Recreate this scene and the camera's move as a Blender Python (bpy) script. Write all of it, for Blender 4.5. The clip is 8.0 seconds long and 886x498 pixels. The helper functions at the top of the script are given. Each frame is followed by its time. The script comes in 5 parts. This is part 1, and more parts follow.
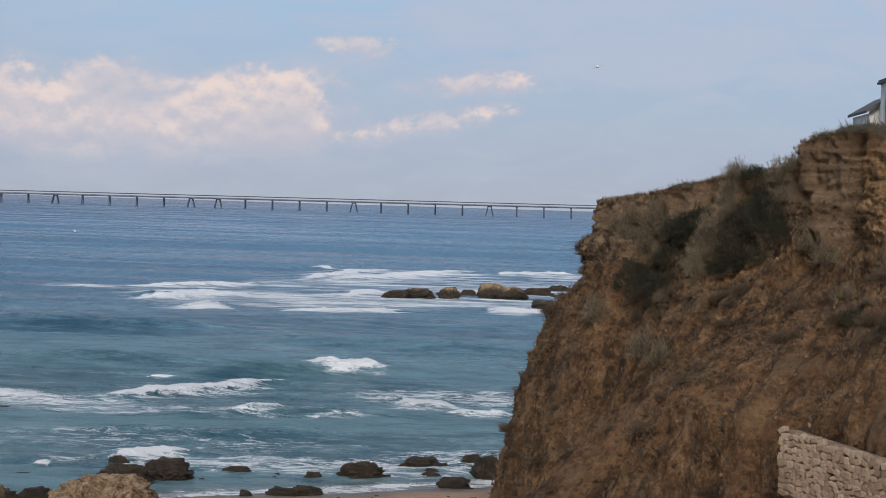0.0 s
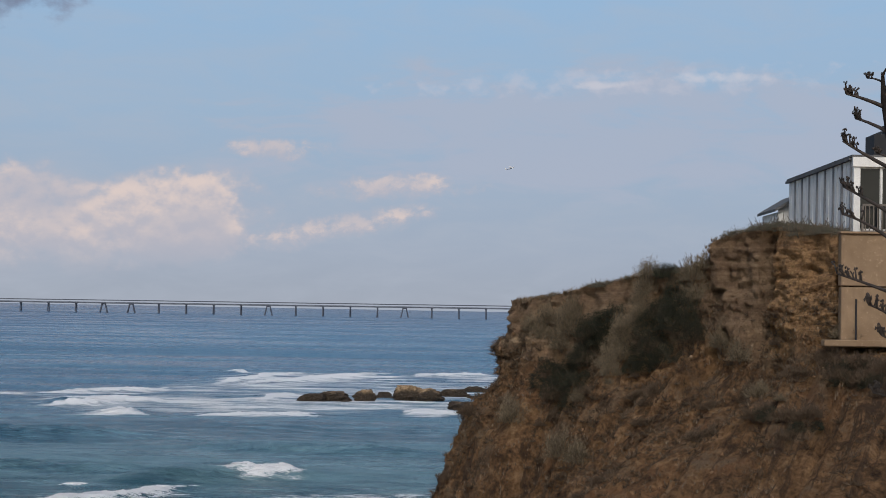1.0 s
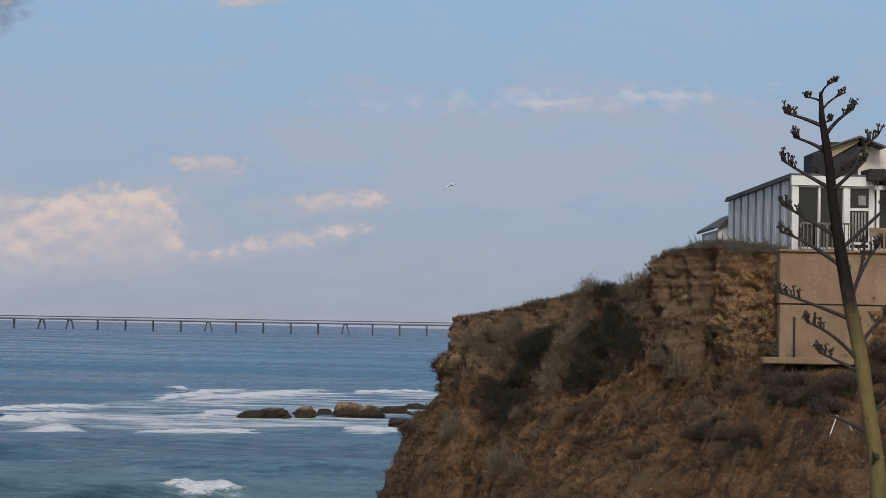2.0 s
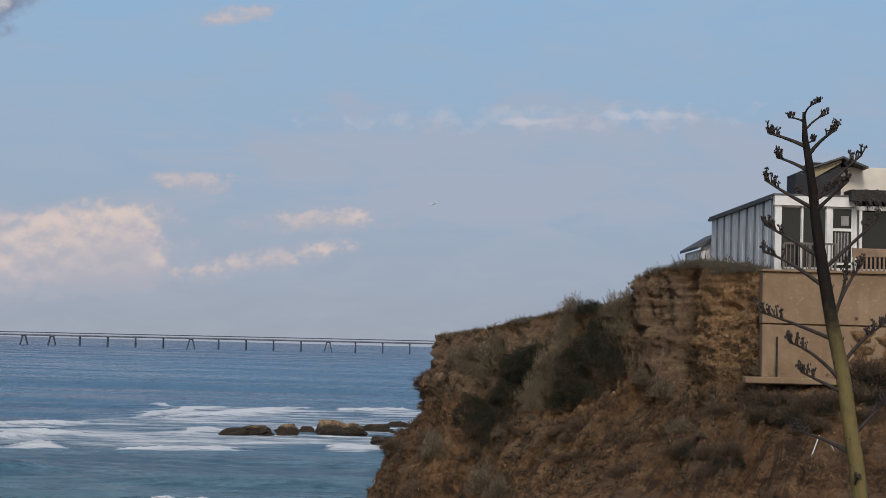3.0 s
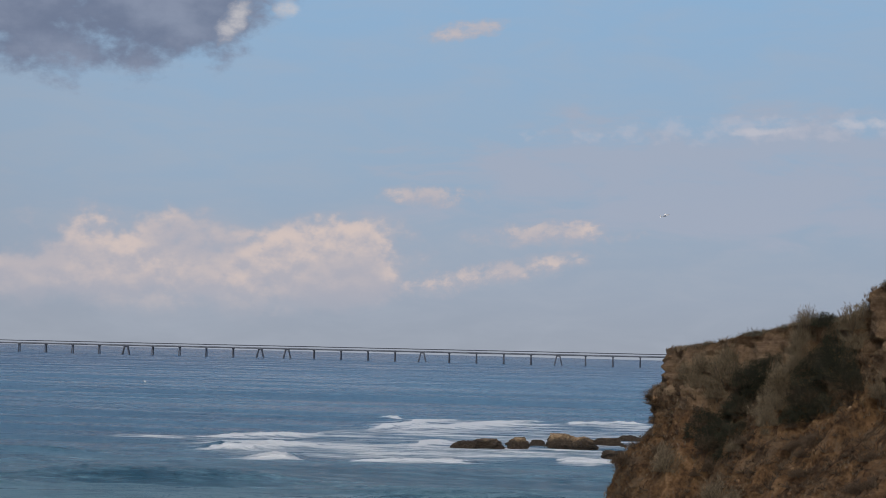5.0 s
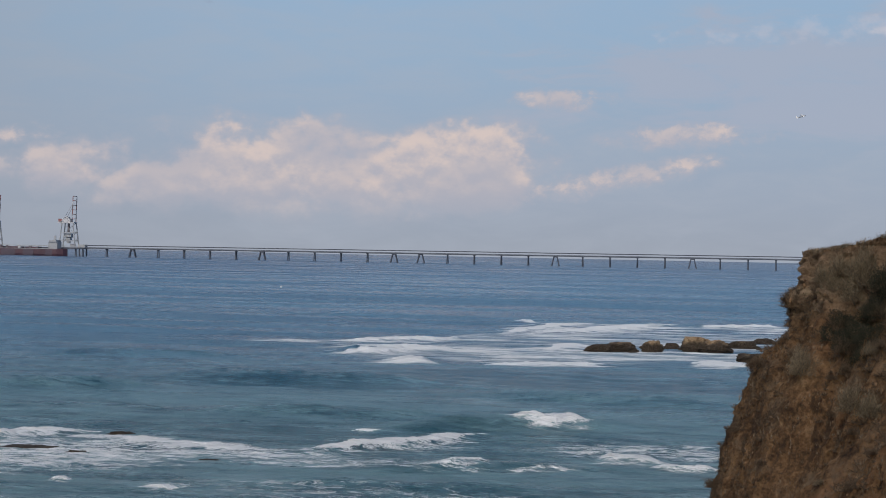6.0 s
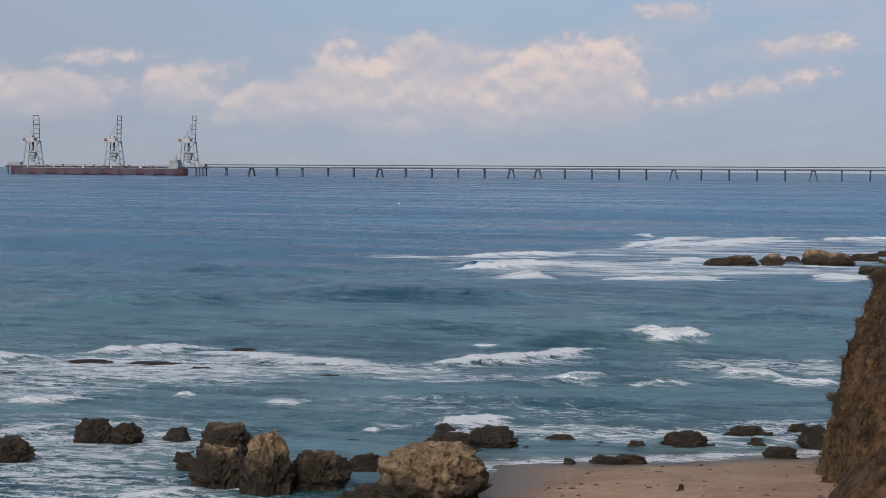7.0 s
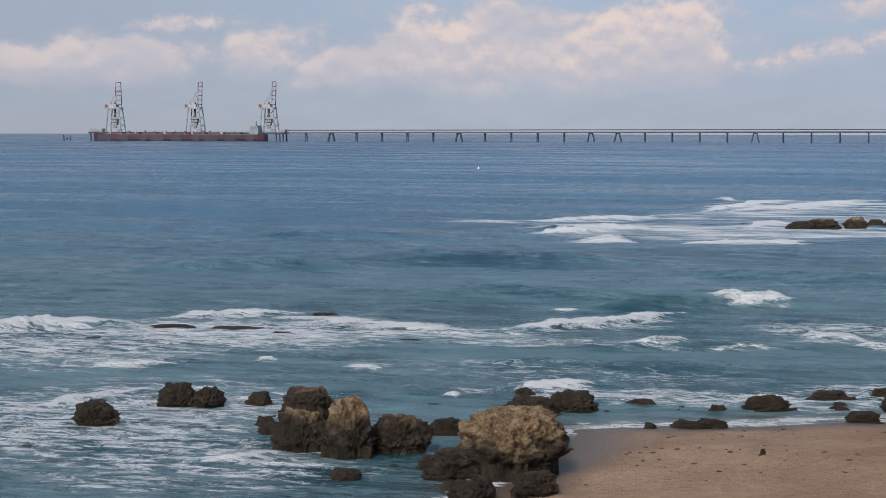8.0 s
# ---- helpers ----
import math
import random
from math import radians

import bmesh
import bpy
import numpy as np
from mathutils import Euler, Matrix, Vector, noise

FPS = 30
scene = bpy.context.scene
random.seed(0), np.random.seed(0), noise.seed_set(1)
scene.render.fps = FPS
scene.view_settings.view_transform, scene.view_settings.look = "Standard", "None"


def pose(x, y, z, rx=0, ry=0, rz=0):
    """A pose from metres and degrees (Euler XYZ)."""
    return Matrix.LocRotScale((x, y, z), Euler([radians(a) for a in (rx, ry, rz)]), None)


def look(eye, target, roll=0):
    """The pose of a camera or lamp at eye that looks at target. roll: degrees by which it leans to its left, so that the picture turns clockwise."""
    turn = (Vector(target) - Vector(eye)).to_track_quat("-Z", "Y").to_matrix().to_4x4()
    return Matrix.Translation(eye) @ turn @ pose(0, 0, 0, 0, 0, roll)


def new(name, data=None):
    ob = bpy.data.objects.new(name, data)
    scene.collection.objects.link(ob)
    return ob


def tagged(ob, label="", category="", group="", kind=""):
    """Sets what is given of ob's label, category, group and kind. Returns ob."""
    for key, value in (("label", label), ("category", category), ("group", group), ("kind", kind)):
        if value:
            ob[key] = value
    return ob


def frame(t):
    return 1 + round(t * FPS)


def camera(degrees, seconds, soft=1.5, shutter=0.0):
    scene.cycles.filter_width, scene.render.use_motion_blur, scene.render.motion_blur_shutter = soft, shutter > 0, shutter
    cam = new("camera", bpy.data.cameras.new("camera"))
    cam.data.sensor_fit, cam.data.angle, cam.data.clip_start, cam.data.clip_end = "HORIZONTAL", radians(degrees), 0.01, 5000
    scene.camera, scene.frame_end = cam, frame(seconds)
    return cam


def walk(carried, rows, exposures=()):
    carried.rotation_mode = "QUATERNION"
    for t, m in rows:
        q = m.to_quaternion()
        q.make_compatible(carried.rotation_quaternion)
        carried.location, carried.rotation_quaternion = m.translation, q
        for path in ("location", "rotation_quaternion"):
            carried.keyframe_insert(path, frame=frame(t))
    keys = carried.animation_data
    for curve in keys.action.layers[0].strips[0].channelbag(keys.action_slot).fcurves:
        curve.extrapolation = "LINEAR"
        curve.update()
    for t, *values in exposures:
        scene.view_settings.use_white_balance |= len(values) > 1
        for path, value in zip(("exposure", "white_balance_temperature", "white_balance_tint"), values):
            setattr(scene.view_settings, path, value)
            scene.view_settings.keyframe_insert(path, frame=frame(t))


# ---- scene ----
EYE = (0.0, 0.0, 13.5)
# seconds, turn to the right of +Y, tilt upwards, lean, in degrees
TURNS = [(0, -3.086, -1.501, 1.696), (0.2, -1.925, -0.735, 1.491), (0.5, -1.676, 0.522, 1.183), (0.7, -1.494, 0.950, 1.131),
         (1, -0.435, 1.830, 1.054), (1.2, 0.048, 2.001, 1.014), (1.5, 0.594, 2.113, 0.955), (1.7, 1.113, 2.217, 0.949),
         (2.8, 1.845, 2.897, 1.421), (3, 1.969, 2.996, 1.456), (3.3, 1.888, 3.175, 1.530), (3.5, 1.677, 3.208, 1.580),
         (3.7, 1.314, 3.649, 1.518), (4, 0.000, 4.303, 1.424), (4.2, -1.357, 4.178, 1.474), (4.5, -3.561, 3.358, 1.548),
         (4.7, -4.258, 3.376, 1.518), (5, -5.409, 3.241, 1.474), (5.2, -6.584, 3.148, 1.282), (6.3, -10.373, -0.999, 0.983),
         (6.5, -10.953, -1.368, 0.760), (7, -13.335, -2.689, 0.450), (7.2, -14.473, -3.076, 0.335), (7.5, -14.587, -3.465, 0.163),
         (8, -15.894, -3.842, 0.104)]


def ray(turn, tilt):
    a, e = radians(turn), radians(tilt)
    return Vector((math.sin(a) * math.cos(e), math.cos(a) * math.cos(e), math.sin(e)))


cam = camera(27.906, 8.0, soft=0.8)
walk(cam, [(t, look(EYE, Vector(EYE) + 50 * ray(a, e), lean)) for t, a, e, lean in TURNS],
     [(0, 0.18), (1, -0.02), (1.5, -0.11), (3, -0.12), (4.8, -0.17), (6.5, -0.06), (8, 0.1)])

# ---------------------------------------------------------------- world, sun, exposure
SUN_TURN, SUN_HEIGHT = 186.0, 40.0        # high behind the camera, veiled by cloud
world = bpy.data.worlds.new("world")
scene.world = world
world.use_nodes = True
sky = world.node_tree.nodes.new("ShaderNodeTexSky")
sky.sky_type, sky.sun_disc = "NISHITA", False
sky.sun_elevation, sky.sun_rotation = radians(SUN_HEIGHT), radians(SUN_TURN)
sky.air_density, sky.dust_density = 1.0, 2.0
world.node_tree.links.new(sky.outputs[0], world.node_tree.nodes["Background"].inputs[0])
world.node_tree.nodes["Background"].inputs[1].default_value = 0.12
sun_data = bpy.data.lights.new("sun", "SUN")
sun_data.energy, sun_data.angle, sun_data.color = 1.8, radians(14), (1.0, 0.93, 0.84)
sun = new("sun", sun_data)
sun.matrix_world = look(Vector((0, 0, 60)) + 40 * ray(SUN_TURN, SUN_HEIGHT), (0, 0, 60))


# ---------------------------------------------------------------- node helpers
class Nodes:
    """A short way to write node trees."""

    def __init__(self, name):
        self.mat = bpy.data.materials.new(name)
        self.mat.use_nodes = True
        self.tree = self.mat.node_tree
        self.bsdf = self.tree.nodes["Principled BSDF"]
        self.out = self.tree.nodes["Material Output"]

    def put(self, socket, value):
        if isinstance(value, bpy.types.NodeSocket):
            self.tree.links.new(value, socket)
        elif isinstance(value, (tuple, list)) and len(value) == 3 and socket.type == "RGBA":
            socket.default_value = (*value, 1)
        else:
            socket.default_value = value

    def coords(self, kind="Object"):
        return self.tree.nodes.new("ShaderNodeTexCoord").outputs[kind]

    def scaled(self, vec, s):
        n = self.tree.nodes.new("ShaderNodeMapping")
        self.put(n.inputs["Vector"], vec)
        n.inputs["Scale"].default_value = s
        return n.outputs[0]

    def noise(self, vec, scale, detail=4.0, rough=0.55, warp=0.0):
        n = self.tree.nodes.new("ShaderNodeTexNoise")
        self.put(n.inputs["Vector"], vec)
        n.inputs["Scale"].default_value, n.inputs["Detail"].default_value = scale, detail
        n.inputs["Roughness"].default_value, n.inputs["Distortion"].default_value = rough, warp
        return n.outputs[0]

    def cells(self, vec, scale, feature="F1"):
        n = self.tree.nodes.new("ShaderNodeTexVoronoi")
        n.feature = feature
        self.put(n.inputs["Vector"], vec)
        n.inputs["Scale"].default_value = scale
        return n.outputs["Distance"]

    def math(self, op, a, b=0.0, c=0.0):
        n = self.tree.nodes.new("ShaderNodeMath")
        n.operation = op
        for s, val in zip(n.inputs, (a, b, c)):
            self.put(s, val)
        return n.outputs[0]

    def step(self, x, lo, hi, a=0.0, b=1.0):
        n = self.tree.nodes.new("ShaderNodeMapRange")
        n.interpolation_type = "SMOOTHSTEP"
        for s, val in zip(n.inputs, (x, lo, hi, a, b)):
            self.put(s, val)
        return n.outputs[0]

    def mix(self, fac, a, b):
        n = self.tree.nodes.new("ShaderNodeMix")
        n.data_type = "RGBA"
        self.put(n.inputs[0], fac), self.put(n.inputs[6], a), self.put(n.inputs[7], b)
        return n.outputs[2]

    def ramp(self, fac, *stops):
        n = self.tree.nodes.new("ShaderNodeValToRGB")
        self.put(n.inputs[0], fac)
        e = n.color_ramp.elements
        while len(e) < len(stops):
            e.new(0.5)
        for k, (p, c) in zip(e, stops):
            k.position, k.color = p, (*c, 1)
        return n.outputs[0]

    def axes(self, vec):
        n = self.tree.nodes.new("ShaderNodeSeparateXYZ")
        self.put(n.inputs[0], vec)
        return n.outputs

    def vector(self, x, y, z):
        n = self.tree.nodes.new("ShaderNodeCombineXYZ")
        for s, val in zip(n.inputs, (x, y, z)):
            self.put(s, val)
        return n.outputs[0]

    def attribute(self, name):
        n = self.tree.nodes.new("ShaderNodeAttribute")
        n.attribute_name = name
        return n.outputs["Fac"]

    def chance(self):
        return self.tree.nodes.new("ShaderNodeObjectInfo").outputs["Random"]

    def island(self):
        return self.tree.nodes.new("ShaderNodeNewGeometry").outputs["Random Per Island"]

    def place(self):
        return self.tree.nodes.new("ShaderNodeNewGeometry").outputs["Position"]

    def bump(self, height, strength=0.5, distance=0.05, under=None):
        n = self.tree.nodes.new("ShaderNodeBump")
        n.inputs["Strength"].default_value, n.inputs["Distance"].default_value = strength, distance
        self.put(n.inputs["Height"], height)
        if under is not None:
            self.put(n.inputs["Normal"], under)
        return n.outputs[0]

    def done(self, color=None, rough=None, normal=None, metal=None, spec=None):
        for key, val in (("Base Color", color), ("Roughness", rough), ("Normal", normal), ("Metallic", metal),
                         ("Specular IOR Level", spec)):
            if val is not None:
                self.put(self.bsdf.inputs[key], val)
        return self.mat


def plain(name, a, b, scale=3.0, rough=0.7, metal=0.0, bump=0.3, depth=0.01, fine=30.0):
    """A worn surface between two colours, varied at two scales."""
    m = Nodes(name)
    p = m.coords()
    big, small = m.noise(p, scale, 4), m.noise(p, fine, 3)
    fac = m.step(m.math("MULTIPLY_ADD", small, 0.4, m.math("MULTIPLY", big, 0.7)), 0.35, 0.75)
    return m.done(m.mix(fac, a, b), m.step(small, 0.2, 0.8, rough - 0.1, min(1, rough + 0.1)),
                  m.bump(small, bump, depth), metal)


# ---------------------------------------------------------------- mesh helpers
def mesh_of(name, verts, faces, material, smooth=True):
    me = bpy.data.meshes.new(name)
    me.from_pydata(verts, [], faces)
    me.materials.append(material)
    me.polygons.foreach_set("use_smooth", [smooth] * len(me.polygons))
    me.update()
    return me


def grid_mesh(name, pts, material, smooth=True):
    """A mesh from an array of rows x columns x 3."""
    r, c = pts.shape[:2]
    i = np.arange(r * c).reshape(r, c)
    quads = np.stack([i[:-1, :-1], i[:-1, 1:], i[1:, 1:], i[1:, :-1]], -1).reshape(-1, 4)
    me = bpy.data.meshes.new(name)
    me.vertices.add(r * c)
    me.vertices.foreach_set("co", pts.reshape(-1).astype(np.float32))
    me.loops.add(quads.size)
    me.loops.foreach_set("vertex_index", quads.reshape(-1).astype(np.int32))
    me.polygons.add(len(quads))
    me.polygons.foreach_set("loop_start", np.arange(0, quads.size, 4, dtype=np.int32))
    me.polygons.foreach_set("use_smooth", np.full(len(quads), smooth))
    me.materials.append(material)
    me.update(calc_edges=True)
    me.validate()
    return me


def box(bm, lo, hi, bevel=0.0):
    """Adds a box between two corners to bm."""
    size = Vector(hi) - Vector(lo)
    m = Matrix.Translation((Vector(hi) + Vector(lo)) / 2) @ Matrix.Diagonal((*size, 1))
    made = bmesh.ops.create_cube(bm, size=1, matrix=m)["verts"]
    if bevel:
        edges = {e for v in made for e in v.link_edges}
        bmesh.ops.bevel(bm, geom=list(edges), offset=bevel, segments=1, affect="EDGES")


def rod(bm, a, b, ra, rb=None, sides=8):
    """Adds a tapered rod from a to b to bm."""
    a, b = Vector(a), Vector(b)
    turn = (b - a).to_track_quat("Z", "Y").to_matrix().to_4x4()
    bmesh.ops.create_cone(bm, cap_ends=True, segments=sides, radius1=ra, radius2=ra if rb is None else rb,
                          depth=(b - a).length, matrix=Matrix.Translation((a + b) / 2) @ turn)


def tube(bm, points, radii, sides=8):
    """Adds a bent, tapered tube through points to bm."""
    rings = []
    for k, p in enumerate(points):
        p = Vector(p)
        way = Vector(points[min(k + 1, len(points) - 1)]) - Vector(points[max(k - 1, 0)])
        q = way.to_track_quat("Z", "Y")
        rings.append([bm.verts.new(p + q @ Vector((radii[k] * math.cos(6.2832 * s / sides), radii[k] * math.sin(6.2832 * s / sides), 0)))
                      for s in range(sides)])
    for u, w in zip(rings, rings[1:]):
        for s in range(sides):
            bm.faces.new((u[s], u[(s + 1) % sides], w[(s + 1) % sides], w[s]))
    bm.faces.new(rings[0][::-1]), bm.faces.new(rings[-1])


def part(name, bm, material, parent=None, label="", smooth=False):
    """Links a bmesh as one mesh object, under a thing or a part."""
    me = bpy.data.meshes.new(name)
    bmesh.ops.recalc_face_normals(bm, faces=bm.faces[:])
    bm.to_mesh(me)
    bm.free()
    me.materials.append(material)
    if smooth:
        me.polygons.foreach_set("use_smooth", [True] * len(me.polygons))
    ob = new(name, me)
    ob.parent = parent
    return tagged(ob, label)


def boxes(name, spans, material, parent=None, label="", bevel=0.0):
    bm = bmesh.new()
    for lo, hi in spans:
        box(bm, lo, hi, bevel)
    return part(name, bm, material, parent, label)


def fbm(x, y, z=0.0, octaves=4):
    total, amp = 0.0, 1.0
    for _ in range(octaves):
        total += amp * noise.noise(Vector((x, y, z)))
        x, y, z, amp = x * 2.03, y * 2.03, z * 2.03, amp * 0.5
    return total


def waves_noise(x, y, seed, octaves=5):
    """A cheap smooth noise for large arrays: a sum of turned sines."""
    rng = np.random.default_rng(seed)
    out = np.zeros_like(x)
    for k in range(octaves * 3):
        f = 1.6 ** (k / 2)
        a = rng.uniform(0, 6.28)
        out += np.sin((x * np.cos(a) + y * np.sin(a)) * f + rng.uniform(0, 6.28)) / f ** 0.9
    return out / 3


# ---------------------------------------------------------------- materials
def sky_material():
    """Hazy blue sky with cloud banks, by turn and height in degrees."""
    m = Nodes("sky_and_clouds")
    x, y, z = m.axes(m.coords())
    turn = m.math("MULTIPLY", m.math("ARCTAN2", x, y), 57.2958)
    flat = m.math("SQRT", m.math("ADD", m.math("MULTIPLY", x, x), m.math("MULTIPLY", y, y)))
    height = m.math("MULTIPLY", m.math("ARCTAN2", z, flat), 57.2958)
    v = m.vector(turn, m.math("MULTIPLY", height, 1.5), 0.0)
    puff = m.noise(v, 0.38, 8, 0.55, 0.1)
    fine = m.noise(v, 1.3, 7, 0.58, 0.1)
    wisp = m.noise(m.vector(m.math("MULTIPLY", turn, 0.35), m.math("MULTIPLY", height, 1.2), 3.0), 0.8, 6, 0.6, 0.4)

    def bank(t0, h0, wide, tall, rise=0.0, h=height):
        a = m.math("DIVIDE", m.math("SUBTRACT", turn, t0), wide)
        lift = m.math("MULTIPLY_ADD", m.math("SUBTRACT", turn, t0), rise, h0)
        b = m.math("DIVIDE", m.math("SUBTRACT", h, lift), tall)
        d = m.math("ADD", m.math("MULTIPLY", a, a), m.math("MULTIPLY", b, b))
        return m.math("SUBTRACT", 1.0, d)

    def top(*vals):
        out = vals[0]
        for k in vals[1:]:
            out = m.math("MAXIMUM", out, k)
        return out

    base = m.ramp(m.math("DIVIDE", height, 14.0), (0.0, (0.355, 0.395, 0.47)), (0.12, (0.36, 0.42, 0.52)),
                  (0.45, (0.33, 0.46, 0.62)), (1.0, (0.28, 0.49, 0.75)))
    veil = m.math("MULTIPLY", m.step(wisp, 0.3, 0.8), m.step(height, 1.0, 8.5, 0.6, 0.35))
    base = m.mix(veil, base, (0.425, 0.47, 0.555))
    base = m.mix(m.step(turn, -12.0, -30.0, 0.0, 0.45), base, (0.31, 0.34, 0.40))
    # broad pale veil to the east, with a bright streak along its upper rim
    band = m.math("ADD", bank(5.0, 5.6, 14.0, 2.4), m.math("MULTIPLY", m.math("SUBTRACT", wisp, 0.5), 3.5))
    base = m.mix(m.step(band, 0.0, 0.9, 0.0, 0.75), base, (0.405, 0.455, 0.57))
    rim = m.math("ADD", bank(5.5, 7.25, 9.0, 0.55, 0.03), m.math("MULTIPLY", m.math("SUBTRACT", fine, 0.55), 4.5))
    base = m.mix(m.step(rim, 0.0, 1.3, 0.0, 0.45), base, (0.55, 0.55, 0.63))
    streak = m.math("ADD", top(bank(8.3, 7.4, 1.8, 0.17), bank(4.6, 7.15, 1.2, 0.14, 0.06)), m.math("MULTIPLY", m.math("SUBTRACT", fine, 0.5), 2.6))
    base = m.mix(m.step(streak, -0.2, 1.3, 0.0, 0.40), base, (0.68, 0.65, 0.69))

    def heaped(h):
        """How thick the low cloud heaps are at height h above the horizon."""
        q = m.vector(turn, m.math("MULTIPLY", h, 1.35), 7.0)
        lumps = m.math("ADD", m.math("MULTIPLY", m.noise(q, 0.55, 4, 0.5), 1.35), m.math("MULTIPLY", m.noise(q, 1.6, 7, 0.58, 0.1), 0.60))
        low = top(bank(-14.9, 2.5, 3.4, 1.6, 0, h), bank(-11.2, 2.3, 4.2, 1.3, 0, h), bank(-8.6, 2.7, 2.2, 1.3, 0.1, h),
                  bank(-18.0, 2.0, 2.9, 0.75, 0.12, h), bank(-21.4, 2.55, 1.5, 0.85, 0.2, h), bank(-25.9, 2.2, 2.6, 0.8, 0.05, h),
                  bank(-30.0, 2.0, 2.6, 0.6, 0, h))
        strip = top(bank(-4.9, 2.25, 4.0, 0.45, 0.20, h), bank(-1.8, 2.85, 0.6, 0.4, 0, h), bank(-2.0, 3.78, 2.4, 0.42, 0.06, h),
                    bank(-5.8, 4.92, 1.6, 0.36, 0, h), bank(-4.7, 10.3, 1.4, 0.32, 0.15, h), bank(-24.0, 3.35, 2.0, 0.35, 0.05, h))
        thin = m.math("ADD", m.math("MULTIPLY", strip, 0.8), m.math("MULTIPLY", m.math("SUBTRACT", m.noise(q, 1.5, 7, 0.6, 0.2), 0.56), 3.2))
        return top(m.math("ADD", low, m.math("MULTIPLY", m.math("SUBTRACT", lumps, 0.90), 2.7)), m.math("SUBTRACT", thin, 0.15))

    thick, above = heaped(height), heaped(m.math("ADD", height, 0.30))
    cover = m.math("MULTIPLY", m.step(thick, -0.7, 0.8), m.step(height, 0.7, 2.2, 0.15, 1.0))
    base = m.mix(m.math("MULTIPLY", cover, 0.8), base, (0.475, 0.465, 0.53))
    lit = m.step(m.math("SUBTRACT", thick, above), -0.55, 0.85, 0.12, 1.0)
    sunny = m.math("MULTIPLY", m.math("MULTIPLY", m.step(thick, -0.15, 0.8), lit), m.step(turn, -25.0, -14.0, 0.62, 1.0))
    sunny = m.math("MULTIPLY", sunny, m.step(m.noise(v, 0.30, 3, 0.5), 0.36, 0.60, 0.30, 1.0))
    base = m.mix(m.math("MULTIPLY", sunny, m.step(height, 1.1, 2.6, 0.25, 0.85)), base, (0.755, 0.625, 0.575))
    # dark cloud high up, ragged below, sunlit at its rim
    dark = m.math("ADD", top(bank(-15.0, 10.8, 4.6, 2.45, 0.10), bank(-19.5, 10.8, 4.8, 2.8)), m.math("MULTIPLY", m.math("SUBTRACT", puff, 0.5), 2.2))
    dark = m.math("ADD", dark, m.math("MULTIPLY", m.math("SUBTRACT", fine, 0.5), 1.1))
    base = m.mix(m.step(dark, -0.1, 0.6, 0.0, 0.92), base, m.mix(m.step(puff, 0.35, 0.7), (0.165, 0.20, 0.30), (0.27, 0.31, 0.42)))
    edge = m.math("ADD", top(bank(-12.3, 10.4, 0.6, 0.7, 0.8), bank(-10.7, 10.75, 0.5, 0.4)), m.math("MULTIPLY", m.math("SUBTRACT", fine, 0.5), 3.6))
    base = m.mix(m.step(edge, -0.1, 1.6, 0.0, 0.75), base, (0.66, 0.64, 0.66))
    e = m.tree.nodes.new("ShaderNodeEmission")
    m.put(e.inputs[0], base)
    m.tree.links.new(e.outputs[0], m.out.inputs[0])
    return m.mat


